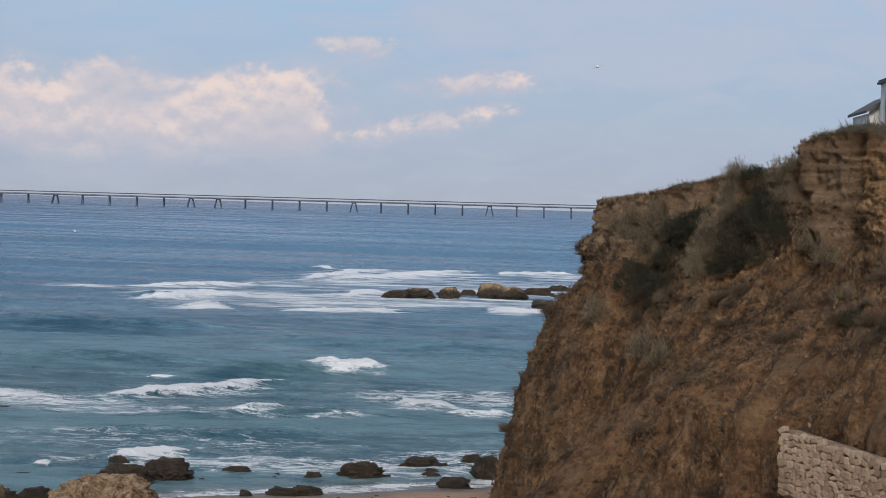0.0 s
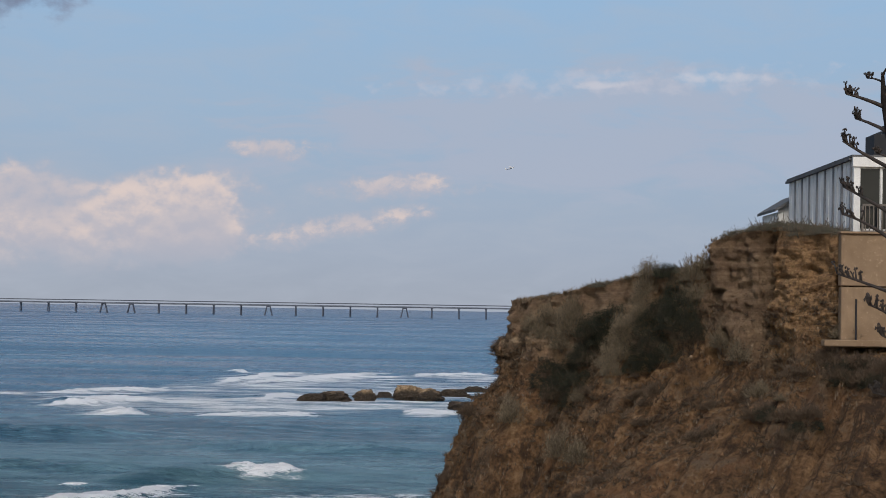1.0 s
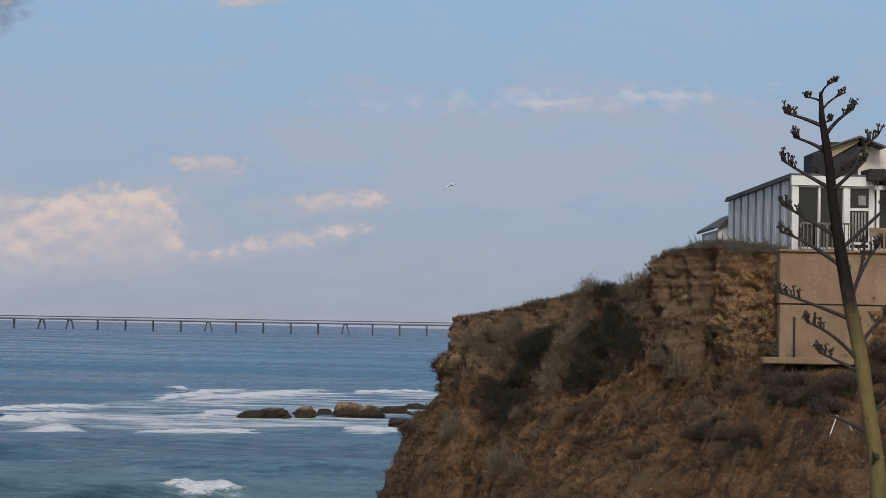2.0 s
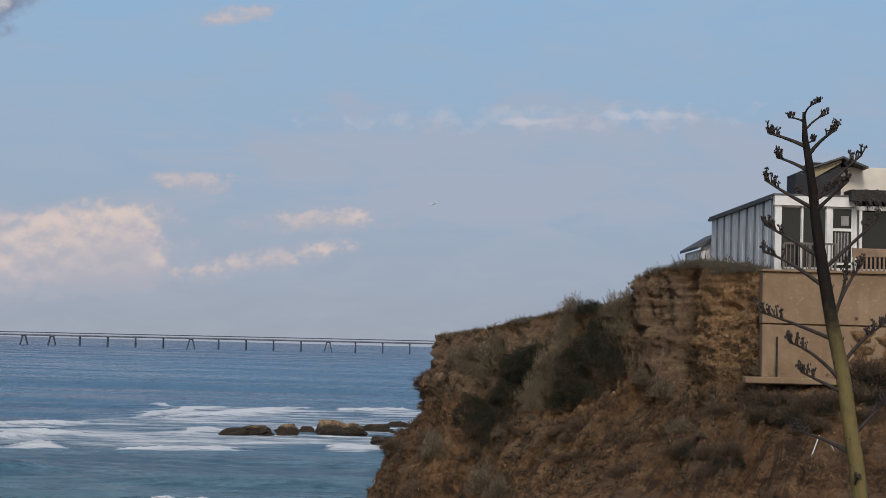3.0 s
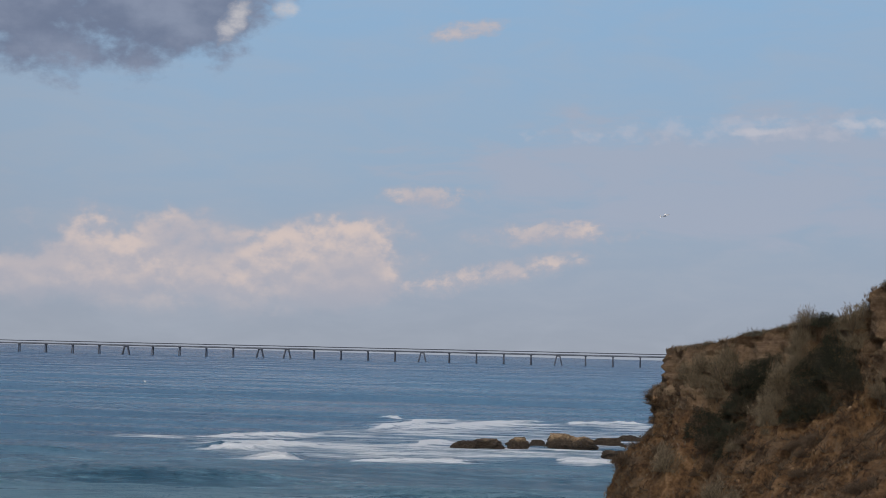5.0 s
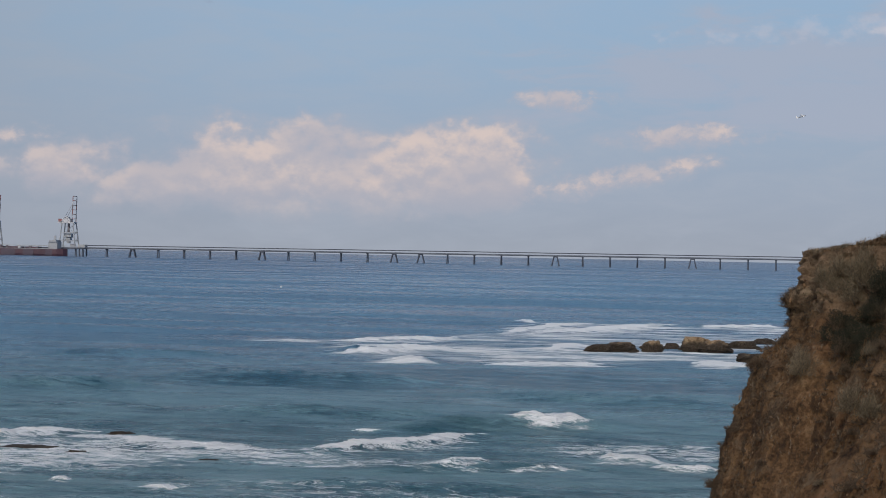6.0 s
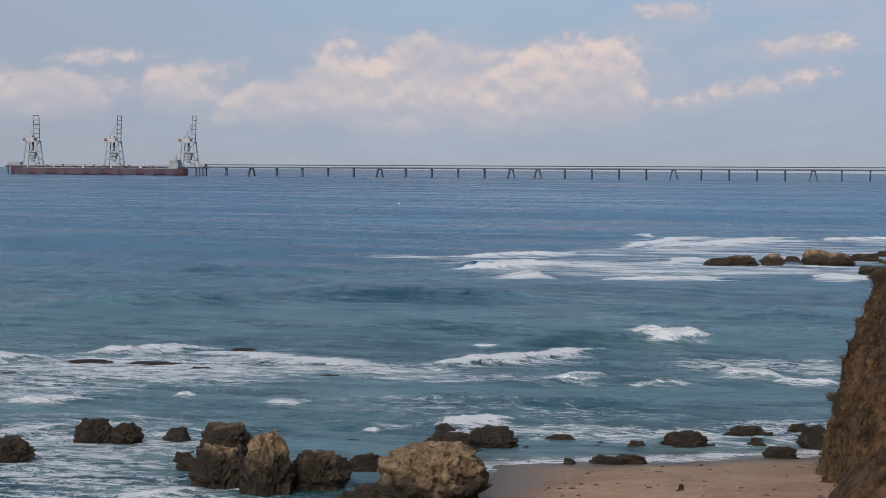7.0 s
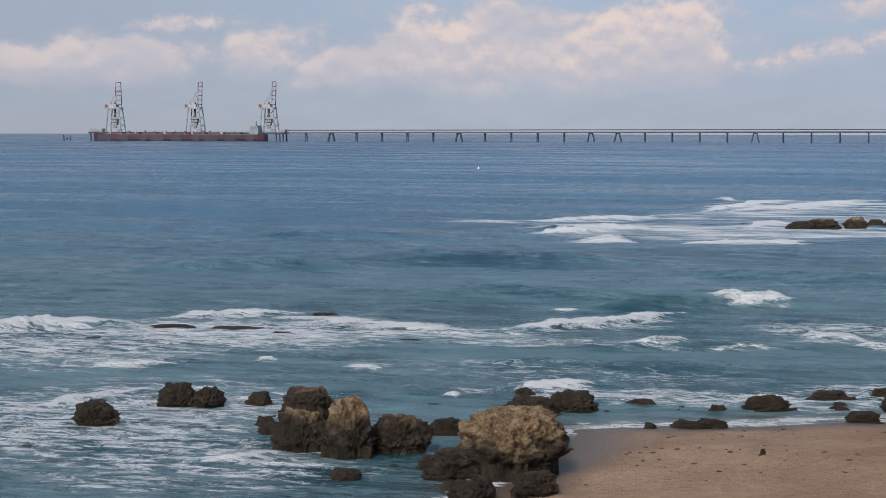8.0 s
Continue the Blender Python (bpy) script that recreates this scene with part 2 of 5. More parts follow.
def sea_material():
    m = Nodes("sea_water")
    p = m.place()
    x, y, z = m.axes(p)
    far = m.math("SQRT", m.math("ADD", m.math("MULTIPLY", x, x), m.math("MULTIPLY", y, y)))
    # Streaks and ripples of mirrored sky are put into the water colour by these noises.
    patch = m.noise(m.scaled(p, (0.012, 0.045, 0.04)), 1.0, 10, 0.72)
    ripple_glint = m.noise(m.scaled(p, (0.16, 0.42, 0.4)), 1.0, 9, 0.74)
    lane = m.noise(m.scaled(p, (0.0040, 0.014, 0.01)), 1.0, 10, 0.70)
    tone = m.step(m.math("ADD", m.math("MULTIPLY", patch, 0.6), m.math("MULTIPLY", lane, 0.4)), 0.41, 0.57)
    deep = m.mix(m.step(m.math("ADD", m.math("MULTIPLY", patch, 0.5), m.math("MULTIPLY", ripple_glint, 0.5)), 0.40, 0.58), (0.013, 0.072, 0.155), (0.084, 0.213, 0.328))
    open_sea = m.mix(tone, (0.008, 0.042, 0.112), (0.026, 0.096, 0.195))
    teal = m.mix(m.step(m.math("ADD", m.math("MULTIPLY", patch, 0.45), m.math("MULTIPLY", ripple_glint, 0.55)), 0.40, 0.58), (0.026, 0.093, 0.120), (0.172, 0.298, 0.332))
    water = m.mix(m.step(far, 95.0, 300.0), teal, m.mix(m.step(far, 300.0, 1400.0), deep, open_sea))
    water = m.mix(m.attribute("shallow"), water, m.mix(patch, (0.17, 0.15, 0.12), (0.26, 0.225, 0.18)))
    foam = m.attribute("foam")
    lace = m.noise(m.scaled(p, (0.45, 1.0, 1.0)), 1.1, 12, 0.74, 0.6)
    drawn = m.noise(m.scaled(p, (0.055, 0.20, 0.2)), 1.0, 11, 0.74, 0.3)
    lace = m.mix(m.step(far, 110.0, 210.0), lace, drawn)
    thread = m.noise(m.scaled(p, (0.5, 1.0, 1.0)), 3.2, 6, 0.7, 1.4)
    web = m.math("MULTIPLY", m.math("ABSOLUTE", m.math("SUBTRACT", thread, 0.5)), m.step(far, 100.0, 190.0, 2.8, 0.8))
    spread = m.math("ADD", foam, m.math("MULTIPLY", m.math("SUBTRACT", lace, 0.5), 2.8))
    spread = m.math("SUBTRACT", spread, web)
    white = m.math("MULTIPLY", m.step(spread, m.step(far, 110.0, 210.0, 0.16, 0.02), m.step(far, 110.0, 210.0, 0.40, 0.55)), m.step(foam, 0.02, 0.25))
    solid = m.step(m.math("ADD", foam, m.math("MULTIPLY", m.math("SUBTRACT", lace, 0.5), 0.7)), 0.66, 0.80)
    white = m.math("MAXIMUM", white, solid)
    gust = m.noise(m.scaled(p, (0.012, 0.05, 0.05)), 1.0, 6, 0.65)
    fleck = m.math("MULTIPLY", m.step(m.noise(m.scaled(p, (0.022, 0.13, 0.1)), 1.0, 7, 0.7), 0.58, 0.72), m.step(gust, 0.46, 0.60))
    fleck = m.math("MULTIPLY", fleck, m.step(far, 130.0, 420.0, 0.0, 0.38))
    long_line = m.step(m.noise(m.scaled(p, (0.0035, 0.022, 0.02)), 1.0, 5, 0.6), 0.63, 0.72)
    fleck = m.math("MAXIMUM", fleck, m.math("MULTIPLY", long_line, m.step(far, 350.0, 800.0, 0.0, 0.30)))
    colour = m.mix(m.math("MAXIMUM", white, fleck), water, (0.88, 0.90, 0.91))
    rip = m.noise(m.scaled(p, (0.5, 1.0, 1.0)), 1.7, 6, 0.65, 0.6)
    chop = m.noise(m.scaled(p, (0.35, 1.0, 1.0)), 0.25, 7, 0.65, 0.5)
    swell = m.noise(m.scaled(p, (0.25, 1.0, 1.0)), 0.035, 6, 0.6)
    near = m.step(far, 120.0, 900.0, 1.0, 0.22)
    n = m.bump(m.math("MULTIPLY", swell, near), 1.0, 3.0)
    n = m.bump(m.math("MULTIPLY", chop, near), 1.0, 1.6, n)
    n = m.bump(m.math("MULTIPLY", rip, near), 1.0, 0.62, n)
    n = m.bump(spread, 0.5, 0.08, n)
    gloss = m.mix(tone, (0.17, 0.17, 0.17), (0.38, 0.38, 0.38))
    m.put(m.bsdf.inputs["IOR"], 1.333)
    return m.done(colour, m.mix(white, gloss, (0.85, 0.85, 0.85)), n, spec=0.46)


def sand_material():
    m = Nodes("beach_sand")
    p = m.place()
    z = m.axes(p)[2]
    big, small, grain = m.noise(p, 0.25, 5), m.noise(p, 2.2, 5, 0.6), m.noise(p, 24.0, 3)
    dry = m.mix(m.step(m.math("ADD", m.math("MULTIPLY", big, 0.6), m.math("MULTIPLY", small, 0.5)), 0.35, 0.75),
                (0.31, 0.19, 0.115), (0.46, 0.31, 0.20))
    wet = m.mix(small, (0.12, 0.085, 0.06), (0.19, 0.135, 0.09))
    w = m.step(m.math("ADD", z, m.math("MULTIPLY", m.math("SUBTRACT", big, 0.5), 0.35)), 0.02, 0.34)
    col = m.mix(w, wet, dry)
    speck = m.step(m.noise(p, 3.0, 6, 0.75), 0.58, 0.66, 0.0, 0.55)
    col = m.mix(m.math("MULTIPLY", speck, w), col, (0.13, 0.09, 0.055))
    n = m.bump(m.math("ADD", small, m.noise(p, 6.0, 4, 0.7)), 0.9, 0.16)
    return m.done(col, m.step(w, 0.0, 1.0, 0.42, 0.95), m.bump(grain, 0.3, 0.01, n))


def cliff_material():
    """Crumbling earth and soft sandstone: layered in the scarp, loose and dry on the slope."""
    m = Nodes("cliff_earth")
    p = m.place()
    x, y, z = m.axes(p)
    scarp = m.attribute("scarp")
    big, mid, small = m.noise(p, 0.22, 4), m.noise(p, 1.1, 6, 0.62), m.noise(p, 5.5, 5, 0.65)
    grit = m.noise(p, 18.0, 4, 0.7)
    layer = m.noise(m.vector(m.math("MULTIPLY", x, 0.25), m.math("MULTIPLY", y, 0.25), m.math("MULTIPLY", z, 2.6)), 1.0, 6, 0.65, 0.3)
    soil = m.ramp(m.math("ADD", m.math("MULTIPLY", mid, 0.6), m.math("MULTIPLY", small, 0.4)), (0.36, (0.036, 0.024, 0.016)),
                  (0.45, (0.125, 0.074, 0.041)), (0.53, (0.225, 0.130, 0.066)), (0.63, (0.38, 0.245, 0.135)))
    rust = m.mix(small, (0.19, 0.092, 0.045), (0.30, 0.165, 0.085))
    soil = m.mix(m.step(m.noise(p, 0.32, 5, 0.6), 0.53, 0.68, 0.0, 0.8), soil, rust)
    dry = m.mix(grit, (0.075, 0.056, 0.042), (0.21, 0.16, 0.112))
    soil = m.mix(m.step(m.noise(p, 0.55, 6, 0.7), 0.50, 0.66, 0.0, 0.75), soil, dry)
    fall = m.vector(m.math("MULTIPLY", m.attribute("along"), 7.0), m.math("MULTIPLY", m.attribute("down"), 0.035), 0.0)
    rill = m.noise(fall, 1.1, 9, 0.72, 0.5)
    soil = m.mix(m.step(rill, 0.52, 0.62, 0.0, 0.75), soil, (0.052, 0.036, 0.028))
    soil = m.mix(m.step(rill, 0.46, 0.36, 0.0, 0.6), soil, (0.30, 0.175, 0.085))
    stone = m.ramp(m.math("ADD", m.math("MULTIPLY", layer, 0.65), m.math("MULTIPLY", small, 0.35)), (0.28, (0.075, 0.050, 0.034)),
                   (0.42, (0.19, 0.125, 0.080)), (0.55, (0.30, 0.21, 0.135)), (0.70, (0.44, 0.33, 0.22)))
    stone = m.mix(m.step(big, 0.5, 0.72, 0.0, 0.6), stone, rust)
    ochre = m.mix(m.step(m.math("ADD", m.math("MULTIPLY", layer, 0.6), m.math("MULTIPLY", small, 0.4)), 0.36, 0.64), (0.20, 0.112, 0.056), (0.60, 0.375, 0.19))
    bed = m.math("MULTIPLY", m.step(m.math("ADD", m.attribute("along"), m.math("MULTIPLY", mid, 0.25)), 8.95, 9.15), m.step(small, 0.3, 0.6, 0.45, 0.85))
    stone = m.mix(bed, stone, ochre)
    pebble = m.step(m.noise(p, 9.0, 3, 0.8), 0.68, 0.76, 0.0, 0.4)
    col = m.mix(scarp, m.mix(pebble, soil, (0.42, 0.33, 0.23)), stone)
    n = m.bump(m.math("SUBTRACT", mid, m.math("MULTIPLY", rill, 0.8)), 1.0, 0.5)
    n = m.bump(m.math("MULTIPLY", layer, scarp), 1.0, 0.12, n)
    n = m.bump(small, 1.0, 0.36, n)
    return m.done(col, 0.95, m.bump(grit, 1.0, 0.12, n), spec=0.12)


def rock_material():
    """Shore rock, dark with weed and wet below, tan and pitted where it dries."""
    m = Nodes("shore_rock")
    p = m.place()
    z = m.axes(p)[2]
    big, mid, pit = m.noise(p, 0.5, 4), m.noise(p, 2.2, 6, 0.65), m.noise(p, 9.0, 5, 0.7)
    tan = m.ramp(m.math("ADD", m.math("MULTIPLY", mid, 0.55), m.math("MULTIPLY", pit, 0.45)), (0.36, (0.055, 0.033, 0.019)),
                 (0.46, (0.25, 0.165, 0.092)), (0.60, (0.52, 0.385, 0.245)))
    weed = m.ramp(m.math("ADD", m.math("MULTIPLY", mid, 0.5), m.math("MULTIPLY", pit, 0.5)), (0.34, (0.016, 0.012, 0.009)),
                  (0.52, (0.060, 0.044, 0.030)), (0.70, (0.135, 0.098, 0.066)))
    tide = m.math("ADD", z, m.math("MULTIPLY", m.math("SUBTRACT", m.noise(p, 0.8, 4), 0.5), 2.2))
    dry = m.step(tide, 1.1, 1.9)
    n = m.bump(mid, 1.0, 0.45)
    return m.done(m.mix(dry, weed, tan), m.step(dry, 0, 1, 0.55, 0.95), m.bump(pit, 1.0, 0.16, n), spec=0.3)


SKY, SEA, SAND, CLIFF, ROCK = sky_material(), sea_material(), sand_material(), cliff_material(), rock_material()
WHITE = plain("white_paint", (0.55, 0.55, 0.54), (0.76, 0.76, 0.74), 1.2, 0.6)
GREY = plain("grey_paint", (0.24, 0.26, 0.29), (0.36, 0.38, 0.41), 1.2, 0.6)
# near-black of the drain pipe and of the shadow painted on the roof box
DARK = plain("pipe_and_shadow_black", (0.008, 0.009, 0.012), (0.020, 0.021, 0.026), 1.5, 0.75)
TIMBER = plain("weathered_timber", (0.16, 0.105, 0.065), (0.30, 0.21, 0.14), 2.0, 0.8)
# pier and wharf steel, its colour blued for two kilometres of haze
STEEL = plain("hazy_worn_steel", (0.045, 0.055, 0.08), (0.08, 0.095, 0.125), 0.2, 0.7, 0.0, 0.1)


# ---------------------------------------------------------------- sky, sea, ground
def build_sky():
    turns = np.radians(np.linspace(-75, 75, 76))
    heights = np.radians(np.linspace(-0.4, 22, 24))
    r = 4960.0
    c, h = np.cos(heights)[:, None], np.sin(heights)[:, None]
    pts = np.stack([r * np.sin(turns)[None, :] * c, r * np.cos(turns)[None, :] * c, r * h + 0 * turns[None, :]], -1)
    ob = new("backdrop", grid_mesh("backdrop", pts, SKY))
    ob.location = EYE
    tagged(ob, "hazy blue sky with peach lit cloud banks over the sea", "sky", kind="structure")


# breaking crests: (x, y) from end to end, height, breadth of the foam
CRESTS = [([(-70, 97), (-64, 103), (-58.7, 110), (-54.5, 113.5)], 0.85, 1.6), ([(-54, 116), (-50, 123), (-46.5, 124)], 0.4, 1.5),
          ([(-47, 121), (-39.4, 117), (-33, 114), (-29.2, 115)], 0.4, 2.2), ([(-29.4, 117), (-25.9, 121), (-22.8, 124.5), (-19.2, 131)], 0.5, 1.3),
          ([(-17.8, 137.4), (-14.5, 137.6), (-11.6, 139)], 0.35, 0.8), ([(-10, 119.6), (-5, 118)], 0.5, 1.2), ([(-28.6, 130.6), (-26.8, 131)], 0.15, 0.4),
          ([(-21.6, 88.2), (-18, 92.6)], 0.35, 0.8), ([(-18, 108), (-15.4, 111.6)], 0.3, 0.6), ([(-32.6, 94.2), (-30.4, 94.8)], 0.2, 0.5),
          ([(-47, 91), (-42, 92.5)], 0.25, 0.7), ([(-43, 78), (-40, 85)], 0.2, 0.8), ([(-29, 65.5), (-26.8, 69.5)], 0.2, 0.6),
          ([(-38.5, 95.4), (-37.2, 96)], 0.25, 0.5), ([(-6, 113), (-1, 114)], 0.4, 0.8), ([(-24.6, 86.2), (-23.6, 86.5)], 0.2, 0.4),
          ([(-52, 227), (-46, 236), (-39.8, 241)], 0.7, 3.6), ([(-43.5, 219.5), (-40, 215), (-37, 213.5)], 0.75, 2.6), ([(-58, 256), (-46, 277)], 0.5, 3.2),
          ([(-39.7, 288), (-35.5, 318), (-28, 342)], 0.6, 4.0), ([(-34.6, 292), (-24, 325), (-12, 349)], 0.5, 3.6), ([(-11, 334), (-3, 340), (8, 354)], 0.45, 4.0),
          ([(-30.5, 213), (-22, 217), (-16, 223)], 0.4, 2.2), ([(-7, 229), (2, 226)], 0.45, 2.4), ([(-43.5, 341), (-40.5, 344)], 0.5, 2.6),
          ([(-26.5, 243), (-24.5, 270)], 0.35, 2.4)]
# green unbroken waves: ends, height, breadth
SWELLS = [(-27, 133.5, -8, 141, 0.95, 1.9), (-76, 154, -54, 164, 1.0, 2.6), (-62, 178, -30, 182, 0.8, 3.0), (-26, 166, 2, 160, 0.7, 2.6),
          (-24, 106, -4, 112, 0.4, 1.4), (-46, 140, -22, 144, 0.6, 2.2), (-86, 205, -58, 214, 0.8, 3.4), (-30, 99, -8, 101, 0.3, 1.2)]
# washed water: x, y, half breadth, half depth, amount of foam
FIELDS = [(-46, 109, 12, 9, 0.50), (-34, 113, 9, 4, 0.50), (-52, 97, 11, 9, 0.42), (-40, 238, 16, 16, 0.38), (-26, 230, 18, 12, 0.34),
          (-10, 285, 20, 40, 0.28), (-30, 280, 16, 26, 0.32), (2, 234, 10, 9, 0.36), (-60, 254, 14, 10, 0.28), (-38, 76, 10, 13, 0.40), (-29, 66, 7, 7, 0.34),
          (-12, 89, 13, 3, 0.40), (-3, 93, 5, 4, 0.40), (-5, 124, 9, 5, 0.36), (-22, 109, 12, 3, 0.36), (-16, 243, 24, 12, 0.36), (-22, 96, 14, 4, 0.22),
          (-20, 320, 22, 24, 0.26), (4, 335, 14, 20, 0.27)]


def crest_fields(x, y):
    """Height and foam that the breakers give at places x, y."""
    lift, foam = np.zeros_like(x), np.zeros_like(x)
    wob, slow = waves_noise(x * 0.55, y * 0.55, 5, 4), waves_noise(x * 0.16, y * 0.12, 6, 3)
    for line, high, wide in CRESTS:
        line = np.array(line, float)
        best, along = np.full(x.shape, 1e9), np.zeros_like(x)
        lens = np.linalg.norm(np.diff(line, axis=0), axis=1)
        done, total = 0.0, lens.sum()
        for a, b, ln in zip(line, line[1:], lens):
            d = (b - a) / ln
            t = np.clip((x - a[0]) * d[0] + (y - a[1]) * d[1], 0, ln)
            off = np.hypot(x - a[0] - t * d[0], y - a[1] - t * d[1])
            side = np.sign((x - a[0]) * -d[1] + (y - a[1]) * d[0])
            near = off < np.abs(best)
            best = np.where(near, off * np.where(side == 0, 1, side), best)
            along = np.where(near, (done + t) / total, along)
            done += ln
        taper = np.clip(np.minimum(along, 1 - along) * 3.2 + 0.12 + 0.2 * wob, 0.02, 1)
        s = best + wob * wide * 0.3 + slow * wide * 0.35
        w = wide * (0.6 + 0.4 * taper)
        lift += high * taper * np.exp(-np.where(s > 0, s / (w * 1.6), s / (w * 0.8)) ** 2)
        foam = np.maximum(foam, 1.05 * taper ** 0.5 * np.exp(-np.where(s > 0, s / (w * 0.26), s / (w * 0.62)) ** 4))
        foam = np.maximum(foam, 0.50 * taper * np.exp(-(np.where(s > 0, s / (w * 0.8), s / (w * 2.6))) ** 2))
    for x0, y0, x1, y1, high, wide in SWELLS:
        f = np.clip((x - x0) / (x1 - x0), -0.3, 1.3)
        off = y - (y0 + f * (y1 - y0)) + slow
        lift += high * np.exp(-np.where(off > 0, off / (wide * 1.8), off / wide) ** 2) * np.exp(-((f - 0.5) / 0.42) ** 4)
    for cx, cy, ax, ay, much in FIELDS:
        q = ((x - cx) / ax) ** 2 + ((y - cy) / ay) ** 2
        foam = np.maximum(foam, much * np.exp(-q ** 2 * 0.8))
    ground = ground_height(x, y)
    foam = np.maximum(foam, 0.52 * np.exp(-((ground + 0.10) / 0.09) ** 2) * (np.hypot(x, y) > 60))
    return lift, foam


def build_sea():
    fine = np.linspace(-31.5, 3.5, 640)
    turns = np.radians(np.concatenate([np.linspace(-120, -32, 30), fine, np.linspace(4.5, 120, 30)]))
    drop = np.concatenate([np.linspace(14.0, 0.8, 660), np.linspace(0.785, 0.1579, 60)])
    far = 13.5 / np.tan(np.radians(drop))
    x, y = far[:, None] * np.sin(turns)[None, :], far[:, None] * np.cos(turns)[None, :]
    lift, foam = crest_fields(x, y)
    bend = waves_noise(x * 0.02, y * 0.02, 3, 3) * 5
    sets = 0.55 + 0.45 * waves_noise(x * 0.018, y * 0.045, 21, 3)
    reach = np.hypot(x, y)
    swell = (np.sin((y + 0.18 * x + bend) / 3.3) * 0.17 * np.clip(1.6 - reach / 200, 0, 1)
             + np.sin((y - 0.1 * x + bend * 1.4) / 7.5) * 0.34 * np.clip(1.6 - reach / 400, 0, 1)) * np.clip(sets, 0, 1.3)
    chop = waves_noise(x * 0.9, y * 1.6, 9, 5) * 0.075
    lift = lift * (1 + 0.25 * waves_noise(x * 1.6, y * 1.6, 14, 4)) + 0.14 * np.clip(foam - 0.45, 0, 1) * waves_noise(x * 6, y * 5, 15, 4)
    calm = np.clip((far - 72) / 40, 0.12, 1)[:, None] * np.clip(1.3 - far / 900, 0, 1)[:, None]
    z = (swell * calm + chop * (np.clip(1.5 - far / 300, 0, 1) * np.clip((far - 60) / 30, 0.25, 1))[:, None]) + lift
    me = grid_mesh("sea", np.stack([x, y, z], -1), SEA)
    att = me.attributes.new("foam", "FLOAT", "POINT")
    att.data.foreach_set("value", foam.reshape(-1).astype(np.float32))
    shallow = np.clip(1 + ground_height(x, y) / 0.45, 0, 1) ** 1.5 * 0.85
    att = me.attributes.new("shallow", "FLOAT", "POINT")
    att.data.foreach_set("value", shallow.reshape(-1).astype(np.float32))
    tagged(new("sea", me), "blue-green sea with white breakers and foam washing ashore", "sea", kind="structure")


def ground_height(x, y):
    inland = np.minimum(85.1 + 0.45 * x - y, (x + 15.6) * 1.15 - 0.06 * (y - 70)) + 0.5 * waves_noise(x * 0.35, y * 0.35, 8, 3)
    beach = np.clip(0.075 * inland, -2.2, 1.4) + 0.05 * waves_noise(x * 0.6, y * 0.6, 4, 5)
    edge = 6 + np.clip((x - 2) * 5, 0, 24) + np.maximum(0, -x - 6) * 0.3
    bluff = 11.9 - 0.07 * np.clip(y, 0, 60) - 0.85 * np.maximum(0, y - edge)
    hill = 16.2 - np.maximum(0, 42 - x) * 1.1 - np.maximum(0, y - 90) * 1.2
    return np.maximum(np.maximum(beach, bluff), hill)


def build_ground():
    xs = np.concatenate([np.linspace(-900, -90, 28), np.arange(-88, 30, 0.6), np.linspace(31, 900, 40)])
    ys = np.concatenate([np.linspace(-900, -30, 30), np.arange(-29, 100, 0.6), np.linspace(101, 140, 14)])
    x, y = np.meshgrid(xs, ys)
    tagged(new("ground", grid_mesh("ground", np.stack([x, y, ground_height(x, y)], -1), SAND)),
           "pale ochre beach sand, wet and darker at the waterline", "beach", kind="structure")


# ---------------------------------------------------------------- the headland
# the upper edge in plan, its height, and the fall below it as (outward, height) pairs
EDGE = [(34, 100, 13.6), (16, 93, 13.8), (7, 84.5, 13.9), (3.4, 78.8, 13.9), (2.56, 76, 13.85), (3.5, 73.7, 14.0), (6.9, 71, 14.85), (9.3, 68.2, 15.25),
        (9.75, 67.6, 16.2), (11.6, 65.4, 16.7), (13.4, 63.6, 16.4), (17.5, 62.6, 16.3), (28, 61.6, 16.3)]
FALLS = {0: [(0.25, 12.6), (0.55, 11.7), (0.6, 10.4), (1.75, 9.0), (3.0, 6.2), (3.85, 3.2), (4.6, -0.6)],
         4.4: [(0.25, 12.6), (0.55, 11.7), (0.6, 10.4), (1.75, 9.0), (3.0, 6.2), (3.85, 3.2), (4.6, -0.6)],
         6: [(0.3, 13.5), (0.7, 12.4), (1.4, 11.3), (2.8, 9.4), (4.6, 6.6), (6.4, 3.4), (8.4, -0.6)],
         8: [(0.2, 14.6), (0.45, 13.2), (0.8, 12.0), (3.2, 10.0), (6.6, 7.0), (10.0, 3.6), (14.0, -0.6)],
         9: [(0.15, 14.4), (0.4, 12.6), (0.9, 10.9), (3.4, 9.7), (8.8, 6.9), (9.4, 3.2), (20.0, -0.6)],
         10: [(0.2, 14.6), (0.3, 13.4), (0.6, 12.4), (3.4, 10.7), (8.8, 6.9), (9.4, 3.2), (22.0, -0.6)],
         11: [(0.2, 14.6), (0.3, 13.4), (0.6, 12.4), (3.4, 11.0), (12.0, 6.5), (12.6, 3.2), (24.0, -0.6)],
         12: [(0.2, 14.6), (0.3, 13.4), (0.6, 12.4), (3.4, 11.2), (19.0, 6.0), (19.6, 3.2), (30.0, -0.6)]}


def along_edge(u):
    """Catmull-Rom through the upper edge; u counts its points."""
    k = min(int(u), len(EDGE) - 2)
    t = u - k
    p = [Vector(EDGE[max(0, min(len(EDGE) - 1, k + j))]) for j in (-1, 0, 1, 2)]
    return 0.5 * (2 * p[1] + (p[2] - p[0]) * t + (2 * p[0] - 5 * p[1] + 4 * p[2] - p[3]) * t * t + (3 * p[1] - p[0] - 3 * p[2] + p[3]) * t ** 3)


